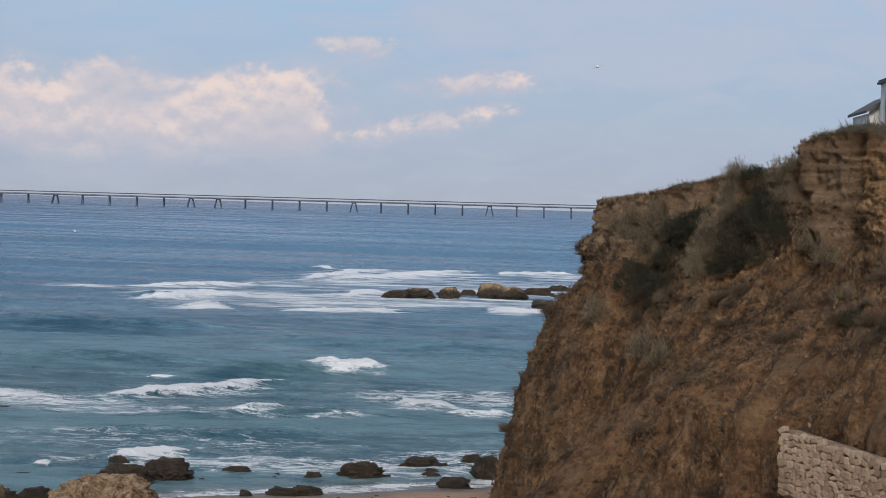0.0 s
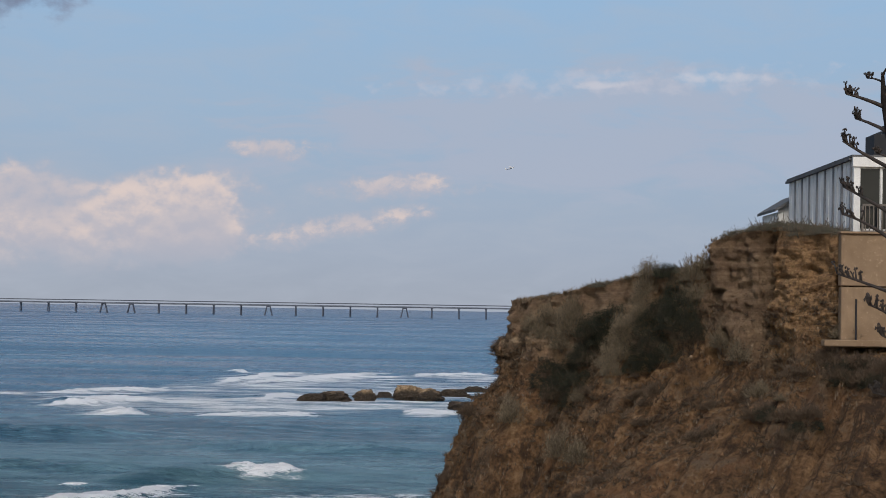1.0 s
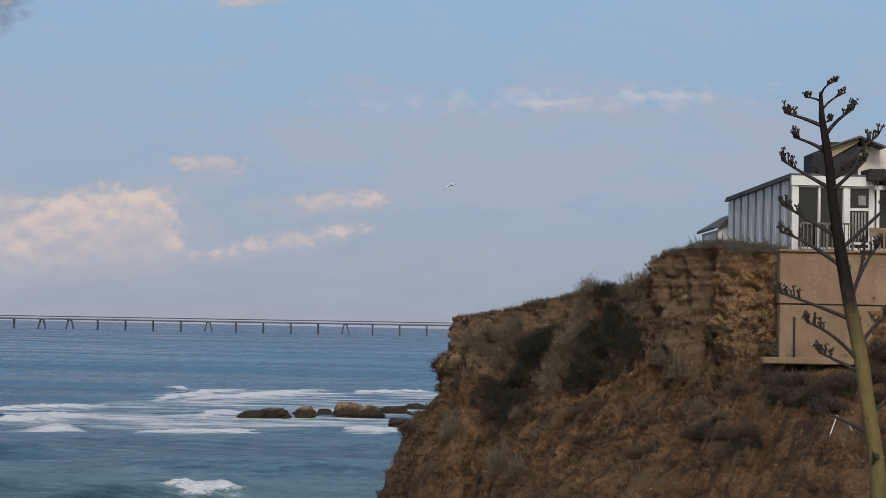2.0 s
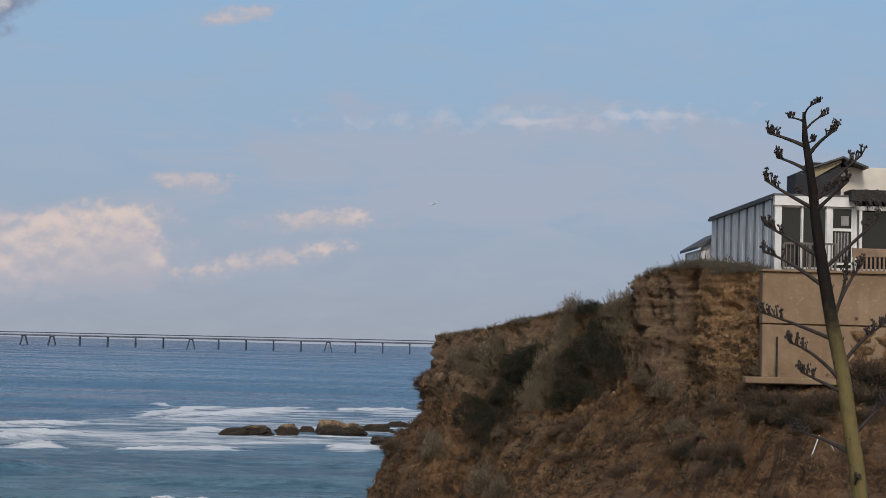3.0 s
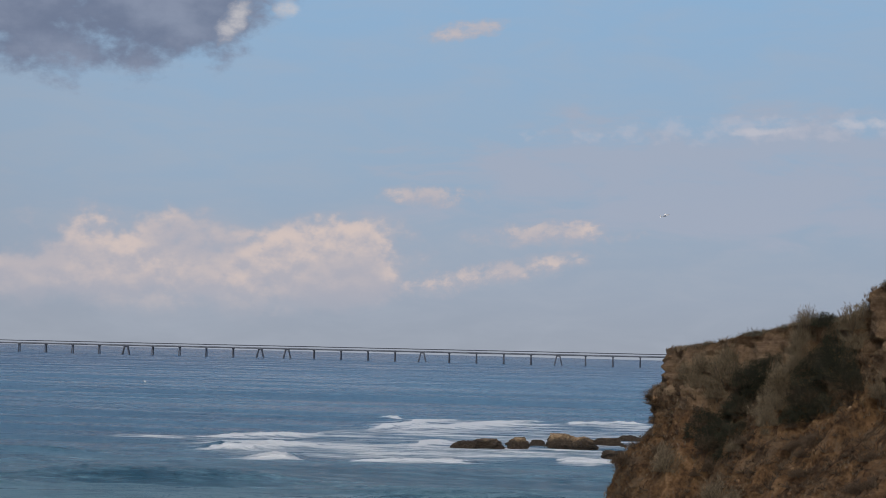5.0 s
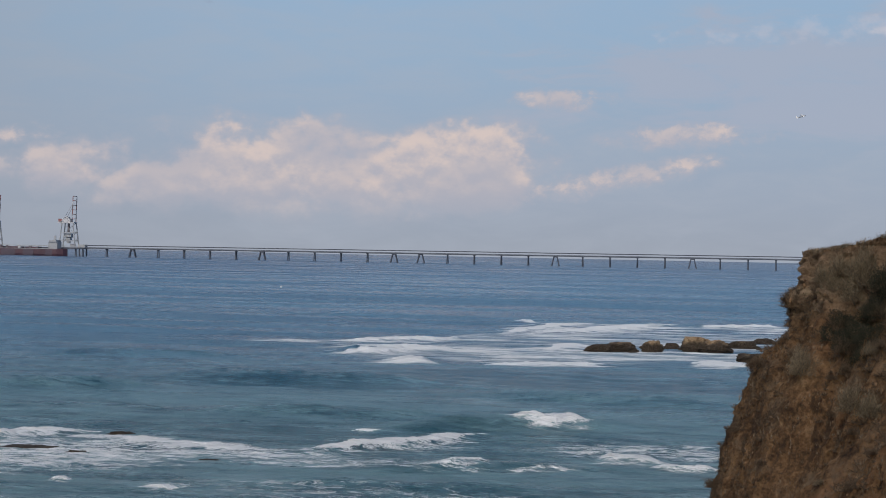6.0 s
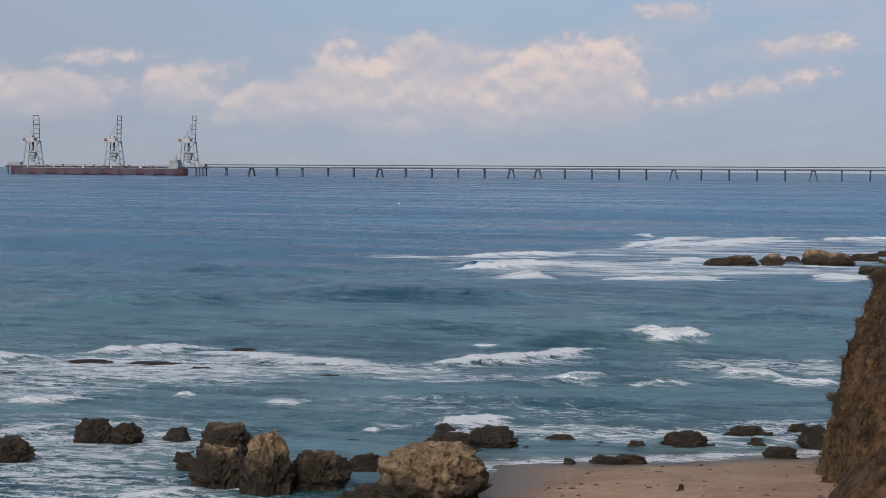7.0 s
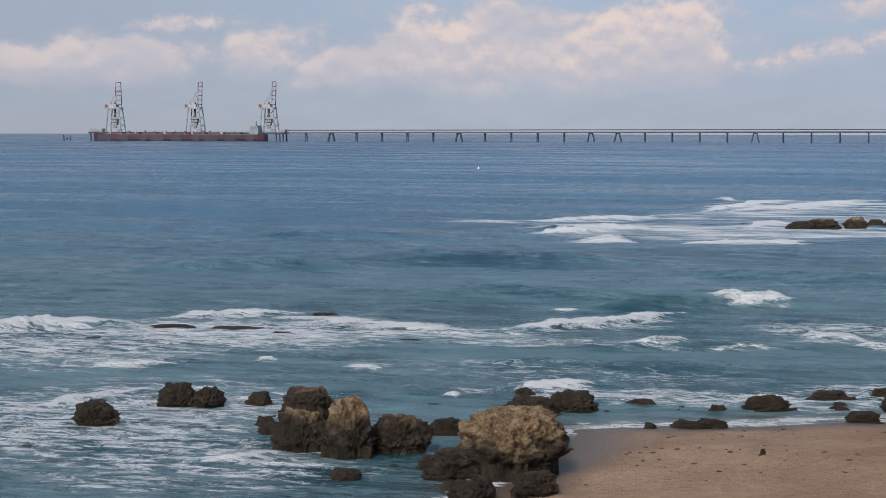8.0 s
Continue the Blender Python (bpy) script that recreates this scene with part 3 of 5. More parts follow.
def fall_at(u):
    keys = sorted(FALLS)
    lo = max(k for k in keys if k <= max(u, keys[0]))
    hi = min(k for k in keys if k >= min(u, keys[-1]))
    f = 0 if lo == hi else (u - lo) / (hi - lo)
    return [Vector(a).lerp(Vector(b), f) for a, b in zip(FALLS[lo], FALLS[hi])]


HEAD_US = np.concatenate([np.linspace(0, 3, 24)[:-1], np.linspace(3, 6, 110)[:-1], np.linspace(6, 10.5, 230)[:-1], np.linspace(10.5, 12, 40)])


def headland_surface():
    us = HEAD_US
    pts, scarp = np.zeros((len(us), 190, 3)), np.zeros((len(us), 190))
    for i, u in enumerate(us):
        p = along_edge(u)
        way = along_edge(min(u + 0.05, 12)) - along_edge(max(u - 0.05, 0))
        out = Vector((way.y, -way.x, 0)).normalized()
        if u > 8.6:
            out = out.lerp(Vector((-0.45, -0.89, 0)), min(1, u - 8.6)).normalized()
        chain = [Vector((-26, p.z + 0.3)), Vector((-6, p.z + 0.15)), Vector((-1.2, p.z + 0.05)), Vector((0, p.z - 0.12))] + fall_at(u)
        steps = [8, 10, 10, 22, 20, 16, 24, 30, 26, 24]
        prof = [chain[0]]
        for a, b, n in zip(chain, chain[1:], steps):
            prof += [a.lerp(b, (k + 1) / n) for k in range(n)]
        for j in range(190):
            o, z = prof[min(j, len(prof) - 1)]
            q = Vector((p.x + out.x * o, p.y + out.y * o, z))
            steep = max(0.0, 1 - abs(j - 52) / 32) if j > 26 else 0.0
            steep = min(1.0, steep * 2.0)
            blocky = (noise.cell(Vector((q.x * 1.2, q.y * 1.2, z * 0.7))) - 0.5) * 0.26 + (noise.cell(Vector((q.x * 2.3 + 9, q.y * 2.3, z * 3.1))) - 0.5) * 0.06
            cleft = -0.95 * math.exp(-((u - 8.88) / 0.10) ** 2) + 0.3 * math.exp(-((u - 9.4) / 0.4) ** 4) - 0.5 * math.exp(-((u - 6.6) / 0.12) ** 2)
            ledge = cleft + blocky + noise.noise(Vector((q.x * 0.35, q.y * 0.35, z * 2.3))) * 0.10 + noise.noise(Vector((q.x * 1.4, q.y * 1.4, z * 4.0))) * 0.10 + noise.noise(Vector((q.x * 1.1 + 5, q.y * 1.1, z * 0.25))) * 0.42
            bed = noise.noise(Vector((q.x * 1.1, q.y * 1.1, z * 4.4 + 1.2 * noise.noise(q * 0.8))))
            ledge += (0.14 if u > 8.9 else 0.06) * (1 - abs(bed) * 2.2) + 0.13 * noise.noise(q * 3.3) + 0.10 * noise.noise(q * 6.1)
            chunk = fbm(q.x * 0.6, q.y * 0.6, z * 0.6, 3) * 0.45
            gully = (fbm(u * 2.2 + 7, o * 0.12, 3.0, 3) * 0.55 - abs(fbm(u * 4.2, o * 0.16, 8.0, 3)) * 0.75) if j > 60 else 0.0
            clod = fbm(q.x * 2.1, q.y * 2.1, z * 2.1, 4) * 0.15 + max(0, noise.noise(q * 5.0)) * 0.08
            d = steep * (ledge + chunk * 0.8) + (1 - steep) * (chunk * 0.35 + gully) * (1.0 if j > 24 else 0.25) + clod * (1 if j > 16 else 0.5)
            if j < 18:
                q.z += d * 0.8
            else:
                q += out * d * 0.9 + Vector((0, 0, d * 0.35 * (1 - steep)))
            pts[i, j], scarp[i, j] = q, steep
    return pts, scarp


def build_headland():
    pts, scarp = headland_surface()
    me = grid_mesh("headland", pts, CLIFF)
    att = me.attributes.new("scarp", "FLOAT", "POINT")
    att.data.foreach_set("value", scarp.reshape(-1).astype(np.float32))
    along = np.repeat(HEAD_US[:, None], 190, 1)
    down = np.repeat(np.arange(190.0)[None, :], len(HEAD_US), 0)
    for key, vals in (("along", along), ("down", down)):
        att = me.attributes.new(key, "FLOAT", "POINT")
        att.data.foreach_set("value", vals.reshape(-1).astype(np.float32))
    tagged(new("headland", me), "eroded brown earth and sandstone cliff above the beach", "cliff", kind="structure")
    return pts


# ---------------------------------------------------------------- rocks
def boulder(name, x, y, wide, high, seed, label, group, squat=1.0, base=-0.35, depth=0.85):
    bm = bmesh.new()
    bmesh.ops.create_icosphere(bm, subdivisions=6 if wide > 1.4 else 5, radius=1)
    rng = random.Random(seed)
    ox, oy, oz = rng.uniform(0, 90), rng.uniform(0, 90), rng.uniform(0, 90)
    for v in bm.verts:
        c = v.co.copy()
        cut = 1 + 0.30 * fbm(c.x * 1.1 + ox, c.y * 1.1 + oy, c.z + oz, 2) + 0.17 * fbm(c.x * 2.8 + ox, c.y * 2.8, c.z * 2.8 + oz, 3)
        cut += 0.14 * fbm(c.x * 7 + ox, c.y * 7, c.z * 7, 4) - 0.16 * abs(noise.noise(Vector((c.x * 2.2 + oz, c.y * 2.2, c.z * 3 + ox))))
        cut += 0.04 * (noise.cell(Vector((c.x * 3.1 + ox, c.y * 3.1 + oy, c.z * 3.1 + oz))) - 0.5)
        top = max(-1.0, min(1.0, c.z * 1.25)) if c.z > 0 else c.z
        side = 1.0 + 0.12 * (1 - abs(c.z))
        v.co = Vector((c.x * cut * side * wide * 0.5, c.y * cut * side * wide * 0.5 * depth, base + (top * 0.5 + 0.5) * (high * squat - base) * (0.75 + 0.25 * cut)))
        if c.z < -0.3:
            v.co.z = base - 0.2
    ob = part(name, bm, ROCK, smooth=True)
    ob.location = (x, y, float(ground_height(np.array(x), np.array(y)).clip(-0.3, 1.0)))
    ob.rotation_euler = (0, 0, rng.uniform(-0.5, 0.5))
    return tagged(ob, label, "rock", group)


NEAR_ROCKS = [(-37.7, 73.8, 1.80, 1.24), (-36.5, 80.5, 1.91, 1.24), (-34.9, 80.4, 1.48, 1.06), (-32.7, 81.8, 1.21, 0.79), (-28.7, 77.8, 2.43, 1.64),
              (-26.2, 70.1, 1.91, 1.98), (-23.8, 69.2, 1.94, 2.67), (-29.0, 73.8, 1.14, 0.74), (-22.0, 70.9, 2.02, 1.80), (-21.4, 75.7, 1.53, 0.93),
              (-16.4, 67.2, 3.74, 2.71), (-18.5, 66.1, 1.98, 1.32), (-22.3, 64.5, 1.21, 0.70), (-14.4, 62.8, 1.55, 0.79), (-16.5, 61.9, 1.44, 0.76),
              (-15.9, 73.5, 0.99, 1.09)]
SHORE_ROCKS = [(-22.1, 66.5, 0.36, 0.32), (-21.2, 67.5, 0.49, 0.37), (-17.8, 63.6, 0.71, 0.52), (-16.5, 63.3, 0.83, 0.72), (-29.9, 75.5, 0.87, 0.67), (-24.4, 83.7, 0.61, 0.32), (-19.8, 67.5, 0.89, 0.77), (-37.6, 67.5, 0.98, 0.34), (-6.9, 70.3, 0.22, 0.21), (-20.6, 87.7, 1.14, 0.67), (-15.7, 83.9, 0.38, 0.32), (-12.4, 85.9, 0.5, 0.38), (-12.9, 79.6, 0.41, 0.25), (-5.0, 88.5, 0.84, 0.49), (-3.8, 85.3, 1.35, 0.42),
               (-18.9, 81.9, 2.27, 1.15), (-17.4, 83.7, 2.31, 1.14), (-14.4, 86.5, 1.34, 0.56), (-10.6, 85.6, 0.83, 0.55), (-8.3, 86.3, 2.02, 0.99),
               (-7.1, 86.6, 0.56, 0.39), (-5.6, 90.6, 2.37, 0.69), (-4.9, 87.4, 0.98, 0.48), (-3.7, 84.1, 1.48, 0.40), (-11.2, 79.9, 1.42, 0.31),
               (-10.2, 80.5, 1.43, 0.39), (-12.8, 79.2, 0.49, 0.23), (-37.3, 67.2, 1.23, 0.30), (-12.4, 85.1, 0.69, 0.33), (-21.9, 66.3, 0.34, 0.34),
               (-20.7, 66.3, 0.31, 0.29), (-15.8, 83.6, 0.41, 0.27), (-24.3, 83.9, 1.12, 0.28), (-30.7, 78.3, 0.54, 0.24), (-2.2, 87.2, 1.5, 1.25), (-3.2, 92.5, 0.95, 0.68)]
REEF_ROCKS = [(-19.4, 245.7, 3.89, 1.40), (-16.6, 247.3, 4.46, 1.64), (-12.3, 248.7, 2.52, 1.89), (-6.7, 253.3, 3.60, 2.40), (-3.7, 251.9, 3.98, 1.99),
              (0.0, 267.8, 3.81, 1.35), (3.4, 283.4, 3.58, 1.07), (1.0, 231.1, 3.65, 1.46), (-10.3, 265.3, 2.27, 0.84)]
FLAT_ROCKS = [(-50.9, 111.8, 3.5, 0.4), (-46.3, 111.7, 4.22, 0.4), (-55.5, 100.9, 2.92, 0.4), (-52.9, 103.6, 2.21, 0.4),
              (-43.9, 122.1, 2.06, 0.4), (-32.9, 108.3, 2.15, 0.4), (-42.4, 110.1, 1.5, 0.4), (-25.4, 239.1, 2.29, 0.4)]


def build_rocks():
    for k, (x, y, w, h) in enumerate(NEAR_ROCKS):
        tan = h > 1.7 and k in (6, 8, 10)
        boulder("boulder", x, y, w * 1.02, h, k, "large tan pitted boulder with a dark wet foot" if tan else "dark wet shore boulder in the foam",
                "boulders at the waterline")
    for k, (x, y, w, h) in enumerate(SHORE_ROCKS):
        boulder("rock", x, y, w, h, 50 + k, "dark brown weed-covered rock at the water's edge", "rocks along the beach", depth=0.6)
    for k, (x, y, w, h) in enumerate(REEF_ROCKS):
        tan = k in (3, 4)
        boulder("reef_rock", x, y, w, h, 90 + k, "pale tan reef rock standing in white surf" if tan else "dark low reef rock in white surf", "reef rocks", depth=0.6)
    rng = random.Random(19)
    for k in range(16):
        x = rng.uniform(-20, 5)
        boulder("reef_rock", x, 247 + 0.9 * (x + 20) + rng.uniform(-7, 9), rng.uniform(0.9, 2.4), rng.uniform(0.35, 1.0), 200 + k, "small dark reef rock awash in surf",
                "reef rocks", depth=0.6)
    for k, (x, y, w, h) in enumerate(FLAT_ROCKS):
        boulder("rock_shelf", x, y, w, h * 0.8 + 0.08, 120 + k, "flat black rock shelf awash in foam", "rock shelves", depth=0.42)


# ---------------------------------------------------------------- pier and terminal, far out
PIER_TURN, PIER_FAR, BAY = -3.0, 1905.0, 29.0
pier_out = ray(PIER_TURN, 0) * PIER_FAR
pier_way = Vector((-math.cos(radians(PIER_TURN)), math.sin(radians(PIER_TURN)), 0))     # towards the terminal


def pier_matrix(s, z=0.0):
    """Local x runs along the pier to its seaward end, y towards the shore."""
    across = -ray(PIER_TURN, 0)
    at = pier_out + pier_way * s
    return Matrix(((pier_way.x, across.x, 0, at.x), (pier_way.y, across.y, 0, at.y), (0, 0, 1, z), (0, 0, 0, 1)))


PIER_END = 622.0


def build_pier():
    pier = new("pier")
    pier.matrix_world = pier_matrix(0) @ Matrix.Translation((620, 0, 0)) @ pose(0, 0, 0, 0, 0.19, 0) @ Matrix.Translation((-620, 0, 0))
    tagged(pier, "long grey conveyor pier on steel piles across the sea", "pier")
    boxes("deck", [((-700, -3, 8.4), (PIER_END, 3, 9.5))], STEEL, pier)
    boxes("conveyor", [((-700, -1.6, 11.5), (PIER_END, 1.6, 12.5))], STEEL, pier, "dark conveyor gallery above the deck")
    boxes("walkway", [((-700, 2.6, 9.6), (PIER_END, 2.9, 10.1))], STEEL, pier, "dark pipe along the deck")
    first = 1905.0 * math.tan(radians(5.986 - 3.0))
    pile_bm, frame_bm = bmesh.new(), bmesh.new()
    for dy in (-2.2, 2.2):
        rod(pile_bm, (dy * 0.25, dy, -4), (dy * 0.1, dy * 0.6, 8.5), 0.62, 0.55, 8)
        for dx in (-1, 1):
            rod(frame_bm, (dx * 4.6, dy, -4), (dx * 1.5, dy * 0.7, 8.5), 0.7, 0.6, 8)
    box(frame_bm, (-2.4, -2.4, 7.4), (2.4, 2.4, 8.4))
    box(pile_bm, (-1.1, -2.4, 7.8), (1.1, 2.4, 8.4))
    kinds = {}
    for name, bm, label in (("pile", pile_bm, "dark steel pile"), ("pile_frame", frame_bm, "splayed dark steel pile frame")):
        kinds[name] = part(name, bm, STEEL, pier, label)
    used = set()
    for k in range(-24, 20):
        s = first + k * BAY
        if s > PIER_END - 12:
            continue
        wide = k % 5 == 0 and k < 7 or k in (11, 6, 16)
        name = "pile_frame" if wide else "pile"
        ob = kinds[name] if name not in used else kinds[name].copy()
        if name in used:
            scene.collection.objects.link(ob)
        used.add(name)
        ob.location = (s, 0, 0)


build_sky()
build_sea()
build_ground()
HEADLAND = build_headland()
build_rocks()
build_pier()


# ---------------------------------------------------------------- coal terminal at the pier's end
def build_terminal():
    wharf = new("wharf")
    wharf.matrix_world = pier_matrix(0)
    tagged(wharf, "grey steel unloading wharf on piles at the pier's end", "wharf")
    boxes("deck", [((616, -10, 8.0), (850, 8, 9.6))], STEEL, wharf)
    boxes("pipe_rack", [((616, 6.9, 10.6), (850, 7.5, 11.3))] + [((620 + 9 * k, 6.8, 9.6), (620.5 + 9 * k, 7.6, 10.6)) for k in range(26)], GREY, wharf)
    boxes("end_hut", [((834, -5, 9.6), (849, 5, 13.6))], GREY, wharf, "pale grey hut")
    boxes("end_hut", [((616, -5, 9.6), (624, 4, 13.0))], GREY, wharf, "pale grey hut")
    bm = bmesh.new()
    rod(bm, (0, 0, -4), (0.7, 0, 8.2), 0.9, 0.8, 8)
    pile = part("pile", bm, STEEL, wharf, "dark steel pile")
    for k, s in enumerate((617, 621, 625, 838, 842.5, 847)):
        for y in (-6, 6):
            ob = pile if k == 0 and y == -6 else pile.copy()
            if ob is not pile:
                scene.collection.objects.link(ob)
            ob.location = (s, y, 0)

    ship = new("bulk_carrier")
    ship.matrix_world = pier_matrix(0)
    tagged(ship, "long dark red bulk carrier moored at the wharf", "ship")
    # hull colours are dulled towards blue-grey to carry the distance haze
    hull_red = plain("hull_red", (0.045, 0.026, 0.040), (0.095, 0.040, 0.055), 0.05, 0.6, 0, 0.05)
    hull_dark = plain("hull_dark", (0.05, 0.04, 0.06), (0.085, 0.06, 0.085), 0.05, 0.6, 0, 0.05)
    secs = [(631, 1.0, 7.6), (634, 6.0, 8.0), (640, 9.0, 8.0), (820, 9.0, 8.0), (830, 6.5, 8.4), (838, 0.5, 9.2)]
    bm = bmesh.new()
    rings = [[bm.verts.new((s, 19 + d * w, z)) for d, z in ((-0.75, -3), (-1, 2), (-1, top), (1, top), (1, 2), (0.75, -3))] for s, w, top in secs]
    for a, b in zip(rings, rings[1:]):
        for k in range(6):
            bm.faces.new((a[k], a[(k + 1) % 6], b[(k + 1) % 6], b[k]))
    bm.faces.new(rings[0]), bm.faces.new(rings[-1][::-1])
    part("hull", bm, hull_red, ship)
    for k in range(9):
        boxes("fender_panel", [((645 + 21 * k, 28.02, 0.3), (653 + 21 * k + (k % 3) * 4, 28.3, 7.0))], hull_dark, ship, "dark stained hull panel")
    boxes("rub_rail", [((640, 28.02, 7.4), (820, 28.25, 7.9))], GREY, ship)
    for k in range(8):
        boxes("hatch_cover", [((662 + 20 * k, 13, 8.0), (676 + 20 * k, 25, 9.6))], hull_red, ship)
    boxes("deckhouse", [((640, 12, 8.0), (650, 26, 15.0)), ((641, 11, 15.0), (649, 27, 17.2)), ((644, 18, 17.2), (646, 20, 22))], GREY, ship, "pale deckhouse")

    # crane paints likewise have haze mixed into their colour
    red = plain("crane_red", (0.22, 0.085, 0.085), (0.30, 0.13, 0.125), 0.3, 0.6, 0, 0.05)
    pale = plain("crane_pale", (0.30, 0.32, 0.36), (0.46, 0.47, 0.50), 0.3, 0.6, 0, 0.05)
    sooty = plain("crane_sooty", (0.075, 0.07, 0.085), (0.15, 0.13, 0.145), 0.3, 0.7, 0, 0.05)
    for k, at in enumerate((635.6, 723.0, 819.6)):
        crane = new("unloader_crane")
        crane.matrix_world = pier_matrix(at)
        tagged(crane, "ship unloader crane with a raised red and white boom", "crane", "cranes on the wharf")
        for x, tx in ((-9.2, -6.0), (9.2, 6.4)):
            for y in (-7, 7):
                bm = bmesh.new()
                rod(bm, (x, y, 9.6), (tx, y * 0.8, 37), 0.75, 0.6, 6)
                part("leg", bm, GREY, crane)
        for y in (-7.4, 6.4):
            boxes("portal_beam", [((-8.6, y, 16.2), (8.6, y + 1, 17.3))], GREY, crane)
            boxes("portal_beam", [((-7.4, y * 0.9, 25.6), (7.6, y * 0.9 + 0.9, 26.5))], GREY, crane)
        for a, b in (((-8, -7, 17), (6.6, -6, 26)), ((8, -7, 17), (-7, -6, 26)), ((-7, 6, 26), (5.6, 5.6, 36)), ((6.8, -6, 26), (-5.4, -5.6, 36))):
            bm = bmesh.new()
            rod(bm, a, b, 0.28, 0.28, 6)
            part("brace", bm, GREY, crane)
        boxes("hopper", [((-3.4, -4, 20.5), (4.2, 4, 25)), ((-2.4, -3, 17.5), (3.2, 3, 20.5)), ((-1.4, -2, 14), (2.2, 2, 17.5))], GREY, crane, "grey coal hopper", 0.4)
        boxes("chute", [((-0.4, -1.2, 26), (1.6, 1.2, 36))], sooty, crane, "dark hanging grab and chute", 0.2)
        boxes("gantry_hut", [((-6.5, -4, 10), (-2.5, 3, 13.4))], pale, crane, "pale machinery hut")
        boxes("girder", [((-7, -6.2, 36.2), (11.5, 6.2, 37.6))], pale, crane)
        boxes("machine_house", [((-2.5, -4.5, 37.6), (7.5, 4.5, 41.4)), ((0, -3, 41.4), (5, 3, 43.4))], pale, crane, "white machine house", 0.2)
        boxes("cab", [((7.5, -3, 38.4), (11.6, 3, 41.0)), ((9.2, -2, 37.6), (11.8, 2, 38.6))], red, crane, "red operator cab")
        gap, lean = (4.3, 0.6) if k == 2 else (2.5, -0.5)
        for side in (0, 1):
            x0 = -6.4 + gap * side
            for n in range(6):
                za, zb = 36 + 5 * n, 41 + 5 * n
                bm = bmesh.new()
                rod(bm, (x0 + lean * n * 0.25, -3 + 6 * side, za), (x0 + lean * (n + 1) * 0.25, -3 + 6 * side, zb), 0.52, 0.48, 6)
                tone = (red, sooty, pale)[(n + side + k) % 3]
                part("boom_section", bm, tone, crane, {"crane_red": "red boom section", "crane_sooty": "sooty boom section"}.get(tone.name, "white boom section"))
        for n in range(6):
            x0 = -6.4 + lean * (n + 1) * 0.25
            boxes("boom_tie", [((x0, -3, 40.7 + 5 * n), (x0 + gap, 3, 41.3 + 5 * n))], sooty if n % 2 else red, crane)
        for y in (-4, 4):
            bm = bmesh.new()
            rod(bm, (-4.6, y * 0.7, 58), (5, y, 41), 0.16, 0.16, 6)
            part("stay", bm, sooty, crane)
    rng = random.Random(3)
    for k in range(16):
        at = 650 + 11 * k + rng.uniform(-3, 3)
        boxes("deck_gear", [((at, 24, 8.0), (at + rng.uniform(0.8, 3.0), 26, 9.2 + rng.uniform(0.6, 2.4)))], sooty if k % 3 else pale, ship, "small deck winch housing")

    dolphin = new("mooring_dolphin")
    dolphin.matrix_world = pier_matrix(878)
    tagged(dolphin, "small dark mooring piles standing beyond the ship", "mooring piles")
    for k, (x, h) in enumerate(((-3, 5.0), (1, 4.0), (5, 6.5))):
        bm = bmesh.new()
        rod(bm, (x, 0, -4), (x + 0.8, 0, h), 0.8, 0.7, 8)
        part("pile", bm, STEEL, dolphin)

    buoy = new("buoy")
    buoy.location = (-156, 592, 0)
    tagged(buoy, "small white buoy floating on the open sea", "buoy")
    bm = bmesh.new()
    rod(bm, (0, 0, -0.4), (0, 0, 0.3), 0.45, 0.4, 16), rod(bm, (0, 0, 0.3), (0, 0, 0.6), 0.4, 0.1, 16)
    part("float", bm, WHITE, buoy)
    bm = bmesh.new()
    rod(bm, (0, 0, 0.55), (0, 0, 1.0), 0.06, 0.05, 8)
    part("staff", bm, WHITE, buoy)


# ---------------------------------------------------------------- house on the cliff
def glass_material():
    m = Nodes("window_glass")
    m.put(m.bsdf.inputs["Transmission Weight"], 0.0)
    p = m.coords()
    return m.done(m.mix(m.noise(p, 0.8, 3), (0.006, 0.007, 0.008), (0.022, 0.024, 0.026)), 0.05, m.bump(m.noise(p, 1.2, 2), 0.06, 0.02), spec=0.3)


GLASS = glass_material()


